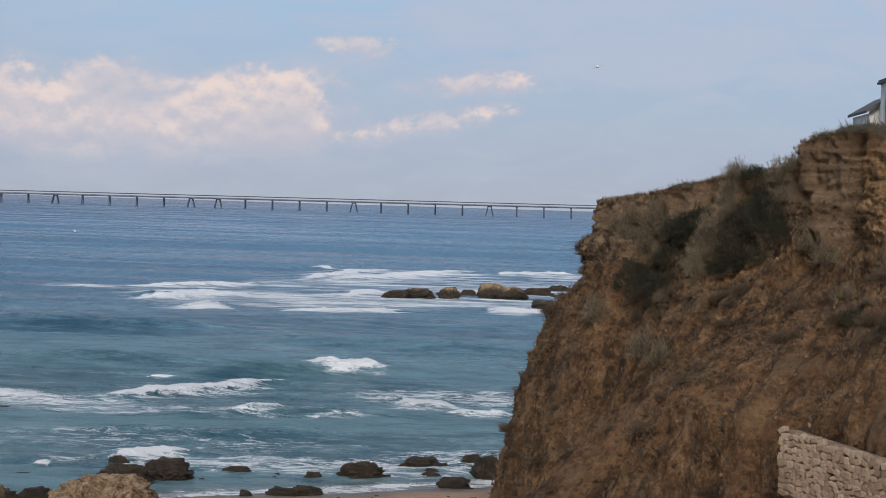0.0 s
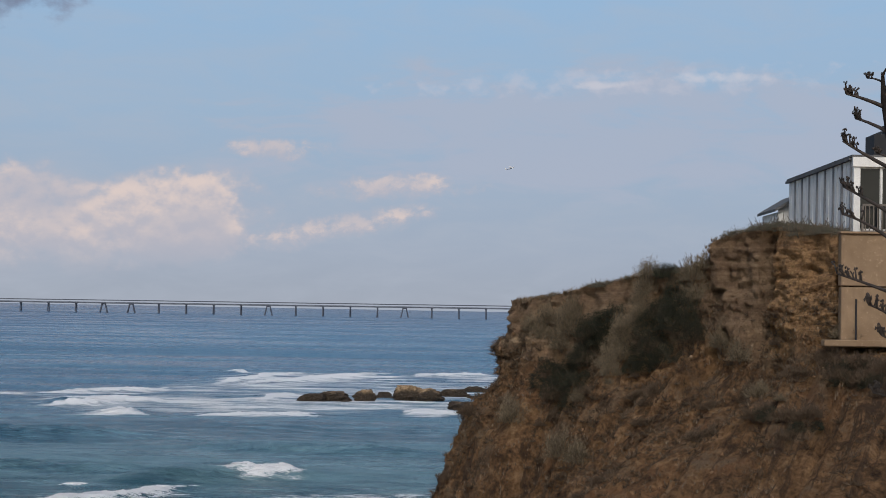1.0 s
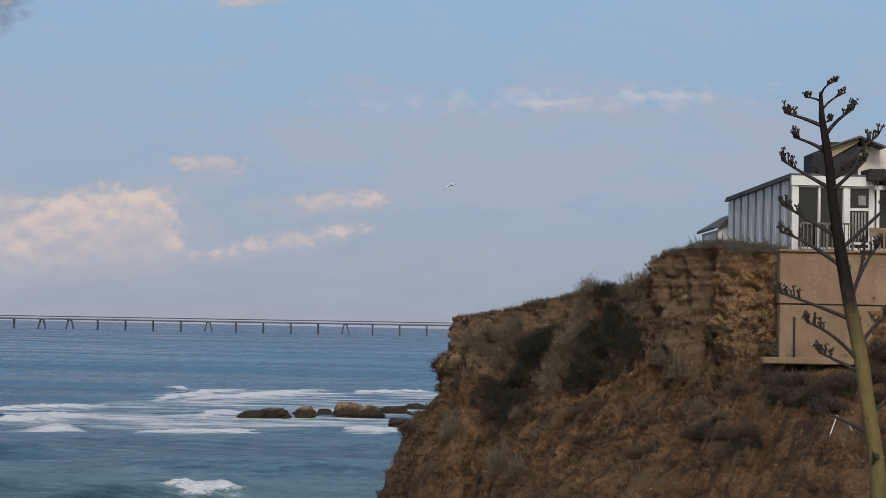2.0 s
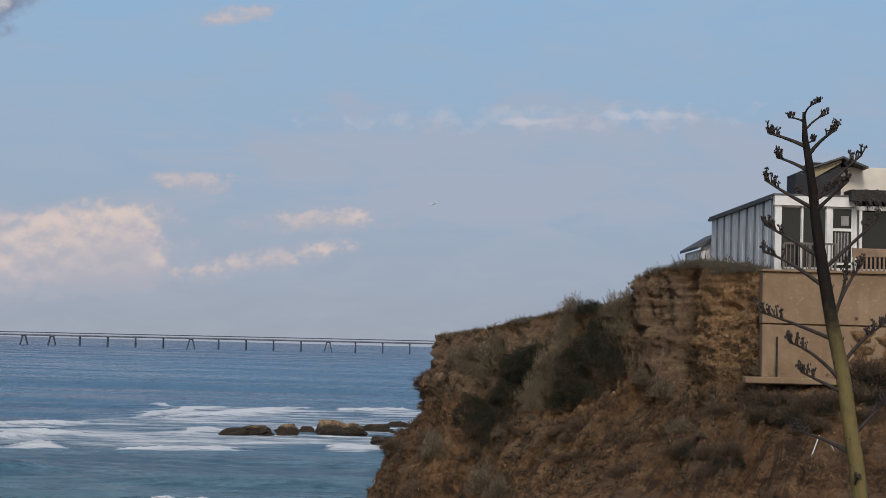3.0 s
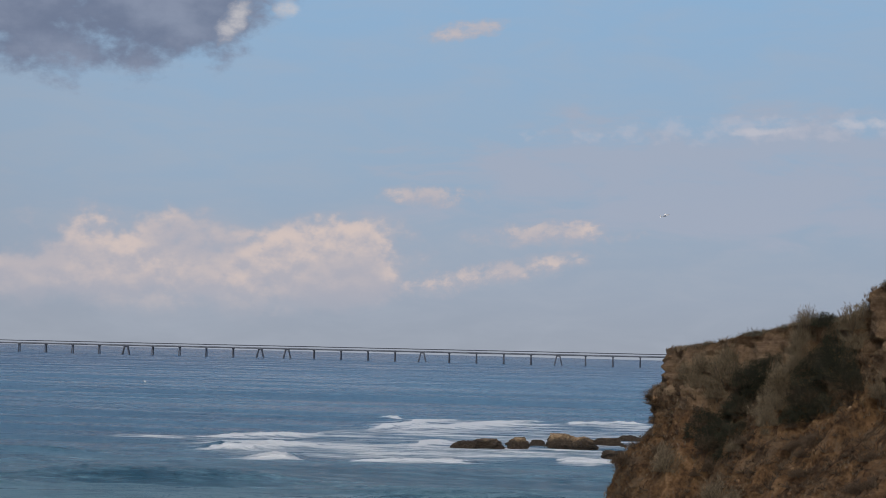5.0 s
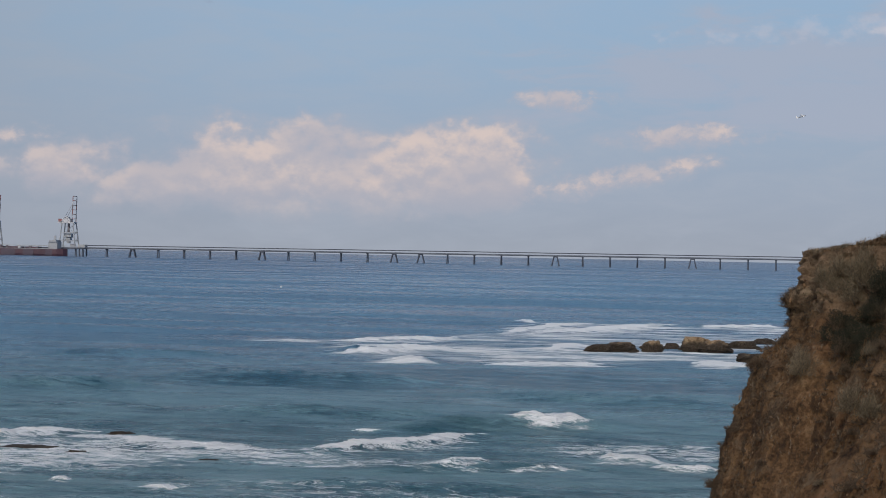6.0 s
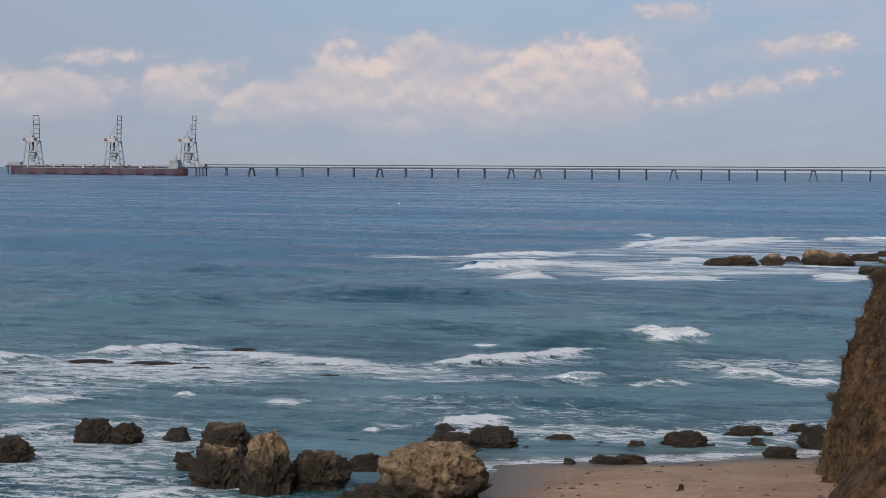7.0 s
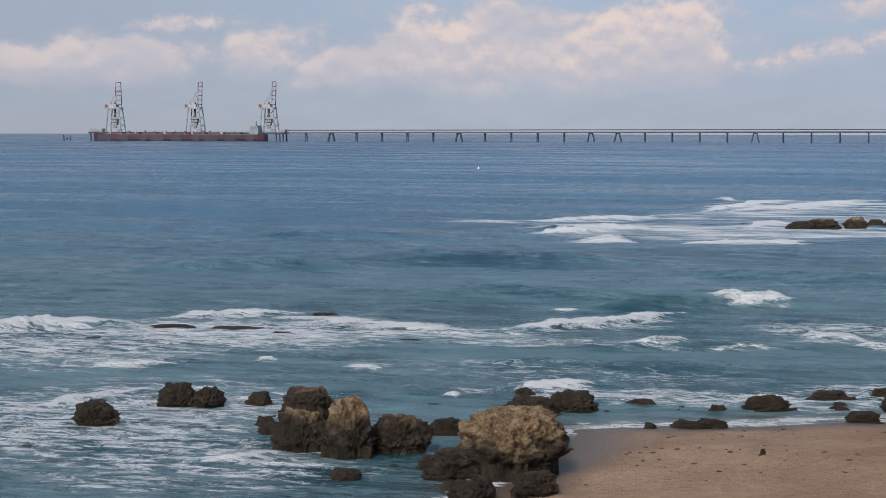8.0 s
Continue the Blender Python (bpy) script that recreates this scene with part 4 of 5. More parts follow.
def build_house():
    Y, F, T = 63.4, 16.3, 18.72            # front line, floor, top of the glazing
    thatch = plain("dark_thatch", (0.015, 0.014, 0.013), (0.05, 0.044, 0.038), 4.0, 0.95, 0, 1.0, 0.08, 14.0)
    roof = plain("dark_roof_sheet", (0.05, 0.052, 0.055), (0.11, 0.11, 0.11), 2.0, 0.8)
    cream = plain("cream_plaster", (0.55, 0.50, 0.43), (0.70, 0.65, 0.57), 0.9, 0.8)
    ochre = plain("ochre_sunlit", (0.22, 0.18, 0.11), (0.33, 0.27, 0.17), 1.5, 0.8)
    curtain = plain("grey_curtain", (0.16, 0.16, 0.16), (0.30, 0.29, 0.28), 5.0, 0.9)

    joint = plain("grey_joint", (0.14, 0.145, 0.155), (0.24, 0.245, 0.26), 2.0, 0.7)
    sheet = plain("dull_white_sheet", (0.55, 0.55, 0.54), (0.74, 0.74, 0.72), 1.2, 0.65)

    house = new("house")
    house.location = (14.1, Y, F)
    tagged(house, "white glazed seaside house with striped panel side wall", "house")

    def hp(name, spans, mat, label="", bevel=0.0, parent=None):
        ob = boxes(name, [((a[0] - 14.1, a[1] - Y, a[2] - F), (b[0] - 14.1, b[1] - Y, b[2] - F)) for a, b in spans], mat, parent or house, label, bevel)
        return ob

    hp("side_wall", [((14.1, Y + 0.16, F - 0.5), (14.2, Y + 12.3, T + 0.34))], GREY, "grey sheet side wall")
    for k in range(8):
        a = Y + 0.25 + 1.5 * k
        hp("wall_post", [((14.02, a, F - 0.5), (14.098, a + 0.16, T + 0.30))], joint, "grey upright joint post")
        hp("white_panel", [((14.05, a + 0.26, F - 0.5), (14.098, a + 0.78, T + 0.30))], sheet, bevel=0.01)
        hp("white_panel", [((14.05, a + 0.90, F - 0.5), (14.098, a + 1.40, T + 0.30))], sheet, bevel=0.01)
    hp("corner_post", [((14.06, Y - 0.08, F - 0.3), (14.30, Y + 0.16, T + 0.05))], WHITE)
    hp("base_wall", [((14.3, Y, F - 0.3), (26, Y + 0.14, F + 0.16))], cream)
    hp("fascia", [((14.02, Y - 0.14, T), (16.98, Y + 0.1, T + 0.34))], WHITE, "white front fascia")
    hp("gutter", [((13.93, Y + 0.1, T + 0.24), (14.045, Y + 12.4, T + 0.33))], roof, "dark gutter above the side wall")
    hp("roof", [((13.98, Y - 0.12, T + 0.345), (26, Y + 12.4, T + 0.42))], roof, "dark flat roof sheet")
    hp("back_wall", [((14.2, Y + 12.2, F - 0.4), (26, Y + 12.35, T + 0.3)), ((25.9, Y + 0.2, F - 0.4), (26, Y + 12.2, T + 0.3))], cream)
    hp("interior_floor", [((14.2, Y + 0.2, F - 0.1), (25.9, Y + 12.1, F))], TIMBER)
    # glazed front: posts and panes, one window unit a bay
    bays = [(14.30, 15.03), (15.09, 15.93), (16.13, 16.90), (17.12, 18.3), (18.44, 19.7), (19.84, 21.2)]
    for k, (a, b) in enumerate(bays):
        e = 0.02 if k < 2 else 0.05
        win = hp("window", [((a, Y + 0.02, F + 0.16), (a + e, Y + 0.1, T)), ((b - e, Y + 0.02, F + 0.16), (b, Y + 0.1, T)),
                            ((a + 0.05, Y + 0.02, T - 0.06), (b - 0.05, Y + 0.1, T)), ((a + 0.05, Y + 0.02, F + 0.16), (b - 0.05, Y + 0.1, F + 0.22))],
                 WHITE, "white window frame")
        hp("pane", [((a + e, Y + 0.055, F + 0.22), (b - e, Y + 0.07, T - 0.06))], GLASS, "dark reflecting glass", parent=win)
        if k == 2:
            for lo, hi in ((1.55, 1.65), (0.34, 0.42)):
                hp("transom", [((a + 0.05, Y, F + lo), (b - 0.05, Y + 0.1, F + hi))], WHITE, parent=win)
            hp("curtain", [((a + 0.12 + 0.11 * j, Y + 0.03, F + 0.45), (a + 0.18 + 0.11 * j, Y + 0.05, F + 1.5)) for j in range(5)] +
               [((a + 0.35, Y + 0.03, F + 1.75), (a + 0.62, Y + 0.05, F + 2.1))], curtain, "grey curtains behind the glass", parent=win)
    for a, b in ((15.03, 15.09), (15.93, 16.13), (16.90, 17.05)):
        hp("front_post", [((a, Y - 0.04, F + 0.0), (b, Y + 0.13, T))], WHITE, bevel=0.01)
    for a in (17.05, 18.3, 19.7):
        hp("porch_post", [((a, Y - 0.3, F), (a + 0.1, Y - 0.2, T))], WHITE)
    hp("porch_beam", [((16.98, Y - 0.32, T - 0.12), (26, Y - 0.1, T + 0.03))], WHITE)
    # shaggy thatch awning
    bm = bmesh.new()
    rng = random.Random(4)
    for k in range(420):
        a = rng.uniform(16.75, 25.8) - 14.1
        z = rng.uniform(2.5, 3.0)
        y = -0.15 - (3.0 - z) * 1.2 + rng.uniform(-0.1, 0.1)
        rod(bm, (a, y + 0.25, z + 0.1), (a + rng.uniform(-0.1, 0.1), y - 0.1, z - rng.uniform(0.1, 0.28)), 0.035, 0.008, 4)
    box(bm, (16.7 - 14.1, -0.5, 2.62), (25.9 - 14.1, 0.6, 3.02))
    part("thatch", bm, thatch, house, "dark shaggy thatch awning")
    # upper rooms behind
    hp("upper_wall", [((16.72, Y + 1.6, T + 0.43), (25, Y + 7, T + 1.62))], cream, "cream upper storey wall")
    # the box's black colour stands for a shadow cast across it
    hp("shadowed_box", [((15.03, Y + 1.0, T + 0.43), (16.70, Y + 2.4, T + 1.28)), ((15.62, Y + 1.05, T + 1.28), (16.70, Y + 2.4, T + 1.7))], DARK, "roof box blackened by a painted shadow")
    bm = bmesh.new()
    z0, z1 = 3.9, 4.28
    pts = [(1.50, z0 - 0.02), (2.62, z1), (3.55, z0 + 0.02)]
    for a, b in zip(pts, pts[1:]):
        v = [bm.verts.new((p[0], y, p[1] + dz)) for dz in (0, 0.07) for y in (0.75, 4.0) for p in (a, b)]
        for f in ((0, 1, 3, 2), (4, 6, 7, 5), (0, 4, 5, 1), (2, 3, 7, 6), (0, 2, 6, 4), (1, 5, 7, 3)):
            bm.faces.new([v[i] for i in f])
    part("gable_roof", bm, roof, house, "low gabled roof sheet")
    # ochre wedge: the sunlit part above the painted shadow's slanting edge
    bm = bmesh.new()
    v = [bm.verts.new(c) for c in ((1.55, 0.95, 3.5), (2.6, 0.95, 4.12), (2.6, 0.95, 4.25), (1.55, 0.95, 3.88), (1.55, 1.0, 3.5), (2.6, 1.0, 4.12), (2.6, 1.0, 4.25), (1.55, 1.0, 3.88))]
    for f in ((0, 1, 2, 3), (7, 6, 5, 4), (0, 4, 5, 1), (3, 2, 6, 7), (0, 3, 7, 4), (1, 5, 6, 2)):
        bm.faces.new([v[i] for i in f])
    part("sunlit_wedge", bm, ochre, house, "sunlit ochre wedge of the roof box under the gable")

    # low shed against the far end
    shed = new("shed")
    shed.location = (13.9, 76.6, F)
    tagged(shed, "small white lean-to shed with a dark sloping roof", "shed")
    boxes("shed_wall", [((-0.1, 0, -0.6), (3, 0.12, 1.5)), ((-0.1, 0.12, -0.6), (0.02, 4, 1.5))], WHITE, shed)
    bm = bmesh.new()
    v = [bm.verts.new(c) for dz in (0, 0.12) for c in ((-0.3, -0.3, 1.5 + dz), (0.85, -0.3, 2.2 + dz), (0.85, 4.2, 2.2 + dz), (-0.3, 4.2, 1.5 + dz))]
    for f in ((3, 2, 1, 0), (4, 5, 6, 7), (0, 1, 5, 4), (1, 2, 6, 5), (2, 3, 7, 6), (3, 0, 4, 7)):
        bm.faces.new([v[i] for i in f])
    part("shed_roof", bm, roof, shed, "dark sloping roof")
    bm = bmesh.new()
    v = [bm.verts.new(c) for y in (0.0, 0.1) for c in ((-0.1, y, 1.5), (0.84, y, 1.5), (0.84, y, 2.18), (-0.1, y, 1.61))]
    for f in ((3, 2, 1, 0), (4, 5, 6, 7), (0, 1, 5, 4), (1, 2, 6, 5), (2, 3, 7, 6), (3, 0, 4, 7)):
        bm.faces.new([v[i] for i in f])
    part("gable", bm, WHITE, shed)

    # balustrade along the terrace edge
    old = plain("grey_timber", (0.085, 0.075, 0.066), (0.17, 0.15, 0.13), 3.0, 0.85)
    rail = new("railing")
    rail.location = (14.1, 62.5, 16.28)
    tagged(rail, "grey timber railing with thin upright bars", "railing")
    boxes("top_rail", [((0.1, -0.03, 1.0), (2.0, 0.05, 1.07))], old, rail)
    boxes("bottom_rail", [((0.1, -0.02, 0.08), (2.0, 0.04, 0.13))], old, rail)
    bm = bmesh.new()
    box(bm, (-0.018, -0.015, 0.13), (0.018, 0.02, 1.0))
    bar = part("baluster", bm, old, rail)
    for k in range(13):
        ob = bar if k == 0 else bar.copy()
        if k:
            scene.collection.objects.link(ob)
        ob.location = (0.2 + k * 0.145, 0, 0)
    for x in (0.1, 1.02, 1.95):
        boxes("post", [((x - 0.035, -0.03, 0), (x + 0.035, 0.05, 1.0))], old, rail)
    fence = new("railing")
    fence.location = (16.15, 62.5, 16.28)
    tagged(fence, "brown timber railing with broad upright boards", "railing")
    boxes("top_rail", [((0.5, -0.03, 0.62), (6, 0.06, 0.92))], TIMBER, fence, "broad brown top board")
    boxes("bottom_rail", [((0.3, -0.02, 0.06), (6, 0.04, 0.13))], TIMBER, fence)
    bm = bmesh.new()
    box(bm, (-0.035, -0.015, 0.13), (0.035, 0.02, 0.62))
    slat = part("slat", bm, TIMBER, fence)
    for k in range(34):
        ob = slat if k == 0 else slat.copy()
        if k:
            scene.collection.objects.link(ob)
        ob.location = (0.55 + k * 0.155, 0, 0)


def build_retaining_wall():
    m = Nodes("stained_concrete")
    p = m.place()
    x, y, z = m.axes(p)
    run = m.noise(m.vector(m.math("MULTIPLY", x, 2.4), 0.0, m.math("MULTIPLY", z, 0.22)), 1.0, 6, 0.65)
    big, small = m.noise(p, 0.5, 5, 0.6), m.noise(p, 7.0, 5, 0.6)
    col = m.mix(m.step(big, 0.35, 0.7), (0.20, 0.138, 0.086), (0.30, 0.215, 0.14))
    col = m.mix(m.step(run, 0.48, 0.68, 0.0, 0.65), col, (0.19, 0.13, 0.085))
    col = m.mix(m.step(small, 0.55, 0.75, 0.0, 0.4), col, (0.46, 0.36, 0.25))
    conc = m.done(col, 0.9, m.bump(small, 0.5, 0.03), spec=0.2)
    wall = new("retaining_wall")
    tagged(wall, "tan stained concrete retaining wall below the house", "wall", kind="structure")
    boxes("upper_slab", [((13.42, 62.25, 14.46), (27, 62.75, 16.28))], conc, wall, "upper cast slab", 0.02)
    boxes("lower_slab", [((13.44, 62.29, 12.3), (27, 62.73, 14.42))], conc, wall, "lower cast slab", 0.02)
    boxes("footing", [((12.75, 61.75, 12.35), (16.9, 62.28, 12.58))], conc, wall, "projecting concrete footing", 0.03)
    boxes("coping", [((13.38, 62.15, 16.28), (27, 62.85, 16.36))], conc, wall, "", 0.015)
    bm = bmesh.new()
    rod(bm, (13.95, 62.22, 12.58), (13.95, 62.22, 14.0), 0.035, 0.035, 10)
    part("drain_pipe", bm, DARK, wall, "black drain pipe")


def build_stone_wall():
    m = Nodes("rubble_stone")
    p = m.coords()
    r = m.chance()
    mid, fine = m.noise(p, 6.0, 5, 0.6), m.noise(p, 28.0, 4, 0.65)
    tone = m.mix(r, (0.23, 0.165, 0.115), (0.42, 0.325, 0.235))
    tone = m.mix(m.step(mid, 0.4, 0.7, 0.0, 0.7), tone, (0.19, 0.125, 0.08))
    stone = m.done(tone, 0.92, m.bump(m.math("ADD", mid, fine), 0.7, 0.03), spec=0.2)
    mortar = plain("lime_mortar", (0.13, 0.09, 0.06), (0.22, 0.16, 0.11), 2.0, 0.95, 0, 0.8, 0.03)
    a, b = Vector((7.65, 55.6, 0)), Vector((11.6, 50.6, 0))
    way = (b - a).normalized()
    out = Vector((way.y, -way.x, 0))
    length = (b - a).length
    wall = new("rubble_wall")
    wall.matrix_world = Matrix(((way.x, -out.x, 0, a.x), (way.y, -out.y, 0, a.y), (0, 0, 1, 0), (0, 0, 0, 1)))
    tagged(wall, "dry ochre rubble stone wall at the foot of the slope", "wall", kind="structure")

    def top(x):
        return 6.80 - 0.115 * x

    bm = bmesh.new()
    v = [bm.verts.new((x, y, z)) for x in (0.05, length) for y in (0.17, 0.7) for z in (2.4, top(x) - 0.06)]
    for f in ((0, 1, 3, 2), (4, 6, 7, 5), (0, 4, 5, 1), (2, 3, 7, 6), (1, 5, 7, 3), (0, 2, 6, 4)):
        bm.faces.new([v[i] for i in f])
    part("core", bm, mortar, wall, "rough mortar core")
    shapes = []
    rng = random.Random(8)
    for k in range(9):
        bm = bmesh.new()
        bmesh.ops.create_cube(bm, size=1)
        for q in bm.verts:
            q.co += Vector((rng.uniform(-0.17, 0.17), rng.uniform(-0.05, 0.05), rng.uniform(-0.17, 0.17)))
        bmesh.ops.bevel(bm, geom=bm.edges[:], offset=0.13, segments=1, affect="EDGES")
        ob = part("stone", bm, stone)
        shapes.append(ob.data)
        bpy.data.objects.remove(ob)
    made = 0
    z = 4.75
    row = 0
    while z < 6.9:
        h = rng.uniform(0.15, 0.23)
        x = rng.uniform(-0.12, 0.05)
        while x < length and made < 298:
            w = rng.uniform(0.15, 0.31)
            if z + h * 0.6 < top(x):
                ob = new("stone", shapes[rng.randrange(9)])
                ob.parent = wall
                ob.scale = (w * 0.98, rng.uniform(0.2, 0.28), h * rng.uniform(0.95, 1.3))
                ob.location = (x + w / 2, 0.09 + rng.uniform(-0.03, 0.03), z + h / 2 + rng.uniform(-0.03, 0.03))
                ob.rotation_euler = (0, rng.uniform(-0.5, 0.5), 0)
                made += 1
            x += w
        z += h
        row += 1


# ---------------------------------------------------------------- agave stalk
def build_agave():
    m = Nodes("agave_stalk")
    p = m.place()
    z = m.axes(p)[2]
    mott, fine = m.noise(p, 5.0, 5, 0.6), m.noise(m.scaled(p, (1, 1, 0.2)), 30.0, 4)
    live = m.mix(mott, (0.10, 0.082, 0.035), (0.19, 0.155, 0.065))
    dead = m.mix(mott, (0.007, 0.006, 0.006), (0.021, 0.017, 0.015))
    h = m.step(m.math("ADD", z, m.math("MULTIPLY", m.math("SUBTRACT", mott, 0.5), 1.4)), 13.2, 14.3)
    col = m.mix(h, live, dead)
    col = m.mix(m.step(m.noise(p, 9.0, 4), 0.62, 0.7, 0.0, 0.8), col, (0.05, 0.035, 0.025))
    stalk = m.done(col, 0.8, m.bump(m.math("ADD", fine, mott), 0.6, 0.03), spec=0.12)
    pod = plain("dry_pods", (0.014, 0.012, 0.012), (0.045, 0.034, 0.028), 8.0, 0.85)
    leaf = plain("agave_leaf", (0.07, 0.095, 0.06), (0.16, 0.17, 0.10), 2.0, 0.6)
    n, r = ray(14.7, 0), Vector((math.cos(radians(14.7)), -math.sin(radians(14.7)), 0))
    foot = Vector((6.48, 23.1, 10.25))
    agave = new("agave")
    agave.location = foot
    tagged(agave, "tall dead agave flower stalk with bare candelabra branches", "agave")

    def at(u, z, deep=0.0):
        return n * (24 + deep) + r * u + Vector((0, 0, z)) - foot

    stem = [(0.25, 10.1), (0.23, 11.63), (0.19, 11.98), (0.1, 12.49), (-0.01, 13.21), (-0.15, 13.85), (-0.25, 14.39),
            (-0.33, 14.86), (-0.39, 15.26), (-0.43, 15.64), (-0.48, 15.98), (-0.54, 16.32), (-0.56, 16.67)]
    bm = bmesh.new()
    tube(bm, [at(*q) for q in stem], [0.108, 0.104, 0.1, 0.098, 0.096, 0.09, 0.082, 0.074, 0.066, 0.06, 0.054, 0.042, 0.02], 12)
    part("stalk", bm, stalk, agave, "mottled yellow-green stalk, black above", True)
    branches = [[(-0.63, 16.21), (-0.8, 16.34), (-1.02, 16.39)], [(-0.59, 15.87), (-0.7, 16.03), (-0.91, 16.1)], [(-0.48, 15.38), (-0.8, 15.6), (-1.06, 15.77)],
                [(-0.41, 14.73), (-0.73, 15.01), (-1.06, 15.19)], [(-0.33, 14.33), (-0.73, 14.73), (-1.07, 14.82)], [(-0.5, 15.54), (-0.56, 15.59), (-0.62, 15.62)],
                [(-0.51, 16.42), (-0.43, 16.59), (-0.24, 16.65)], [(-0.44, 16.09), (-0.34, 16.31), (-0.13, 16.41)], [(-0.39, 15.51), (-0.08, 15.89), (0.19, 16.13)],
                [(-0.37, 15.5), (-0.27, 15.57), (-0.16, 15.65)], [(-0.34, 15.35), (-0.19, 15.54), (0.03, 15.73)], [(-0.25, 14.58), (0.12, 14.96), (0.42, 15.27)],
                [(-0.57, 16.59), (-0.54, 16.75), (-0.35, 16.77)], [(-0.57, 16.54), (-0.65, 16.62), (-0.76, 16.64)], [(-0.54, 16.25), (-0.48, 16.29), (-0.42, 16.31)],
                [(-0.19, 13.65), (-0.6, 13.86), (-1.11, 14.02)], [(-0.07, 13.07), (-0.34, 13.51), (-0.7, 13.62)], [(-0.06, 12.96), (-0.28, 13.11), (-0.54, 13.23)],
                [(0.04, 12.15), (-0.31, 12.41), (-0.65, 12.46)], [(0.05, 13.31), (0.16, 13.66), (0.53, 13.9)], [(-0.13, 13.89), (0.0, 14.31), (0.03, 14.62)],
                [(0.19, 12.39), (0.34, 12.67), (0.54, 12.85)], [(-0.13, 13.89), (-0.02, 14.37), (0.22, 14.67)], [(0.07, 11.77), (0.12, 11.78), (0.2, 11.88)]]
    rng = random.Random(12)
    for line in branches:
        deep = rng.uniform(-0.35, 0.35)
        (u0, z0), (u1, z1), (u2, z2) = line
        small = z0 > 16.3 or abs(u2 - u0) + abs(z2 - z0) < 0.3
        u0 = float(np.interp(z0, [q[1] for q in stem], [q[0] for q in stem]))
        pts = []
        for k in range(9):
            t = k / 8
            u = (1 - t) ** 2 * u0 + 2 * t * (1 - t) * u1 + t * t * u2
            z = (1 - t) ** 2 * z0 + 2 * t * (1 - t) * z1 + t * t * z2
            pts.append(at(u, z, deep * t))
        thick = 0.017 if small else 0.030
        bm = bmesh.new()
        tube(bm, pts, [thick * (1 - 0.55 * k / 8) for k in range(9)], 7)
        branch = part("branch", bm, pod, agave, "", True)
        bm = bmesh.new()
        tip, span = pts[-1], (pts[-1] - pts[-4])
        for k in range(6 if small else 13):
            start = pts[-1].lerp(pts[5], rng.random() ** 1.5)
            go = (span.normalized() * rng.uniform(-0.1, 0.7) + Vector((rng.uniform(-0.4, 0.4), rng.uniform(-0.5, 0.5), rng.uniform(0.6, 1.2)))).normalized()
            end = start + go * (rng.uniform(0.03, 0.07) if small else rng.uniform(0.05, 0.15))
            rod(bm, start, end, 0.014, 0.010, 5)
            for _ in range(5):
                c = end + Vector((rng.uniform(-1, 1), rng.uniform(-1, 1), rng.uniform(-0.4, 1))) * 0.024
                bmesh.ops.create_icosphere(bm, subdivisions=1, radius=1, matrix=Matrix.Translation(c) @ Euler((rng.uniform(-0.6, 0.6), rng.uniform(-0.6, 0.6), 0)).to_matrix().to_4x4() @ Matrix.Diagonal((0.010, 0.010, 0.019, 1)))
        part("pod_cluster", bm, pod, branch, "cluster of dry black pods", True)
    # bracts along the stalk
    for k in range(14):
        z = 11.2 + 0.34 * k
        u = np.interp(z, [q[1] for q in stem], [q[0] for q in stem])
        side = 1 if k % 2 else -1
        bm = bmesh.new()
        girth = 0.10 - 0.0105 * (z - 11.2)
        rod(bm, at(u + side * (girth - 0.025), z), at(u + side * (girth + 0.015), z + 0.13), 0.026, 0.004, 5)
        part("bract", bm, pod, agave)
    # rosette of leaves round the foot
    for k in range(18):
        a = k * 2.4
        out = Vector((math.cos(a), math.sin(a), 0))
        rise = 0.25 + 0.05 * (k % 7)
        bm = bmesh.new()
        rows = []
        for j in range(7):
            t = j / 6
            c = out * (0.1 + 0.75 * t) + Vector((0, 0, rise * math.sin(t * 2.6) * 0.9))
            w = 0.11 * (1 - t) ** 0.6 * (0.6 + t)
            q = out.cross(Vector((0, 0, 1)))
            rows.append([bm.verts.new(c + q * w + Vector((0, 0, 0.03))), bm.verts.new(c - Vector((0, 0, 0.02))), bm.verts.new(c - q * w + Vector((0, 0, 0.03))), bm.verts.new(c + Vector((0, 0, 0.015)))])
        for s, e in zip(rows, rows[1:]):
            for i in range(4):
                bm.faces.new((s[i], s[(i + 1) % 4], e[(i + 1) % 4], e[i]))
        part("leaf", bm, leaf, agave)


# ---------------------------------------------------------------- plants and loose ground of the headland
def leaf_material(name, dark, light, shade=0.6):
    m = Nodes(name)
    r = m.island()
    col = m.mix(r, dark, light)
    col = m.mix(m.step(m.chance(), 0.0, 1.0, 0.0, 0.35), col, tuple(c * shade for c in light))
    return m.done(col, 0.8, spec=0.2)


GREEN = leaf_material("dark_shrub_leaf", (0.010, 0.012, 0.008), (0.042, 0.043, 0.026))
OLIVE = leaf_material("olive_shrub_leaf", (0.048, 0.046, 0.034), (0.18, 0.165, 0.125))
STRAW = leaf_material("dry_stem", (0.060, 0.048, 0.034), (0.24, 0.19, 0.125))
HAY = leaf_material("dry_grass_blade", (0.075, 0.054, 0.036), (0.24, 0.18, 0.12))
RUSSET = leaf_material("brown_scrub", (0.030, 0.022, 0.016), (0.15, 0.105, 0.070))


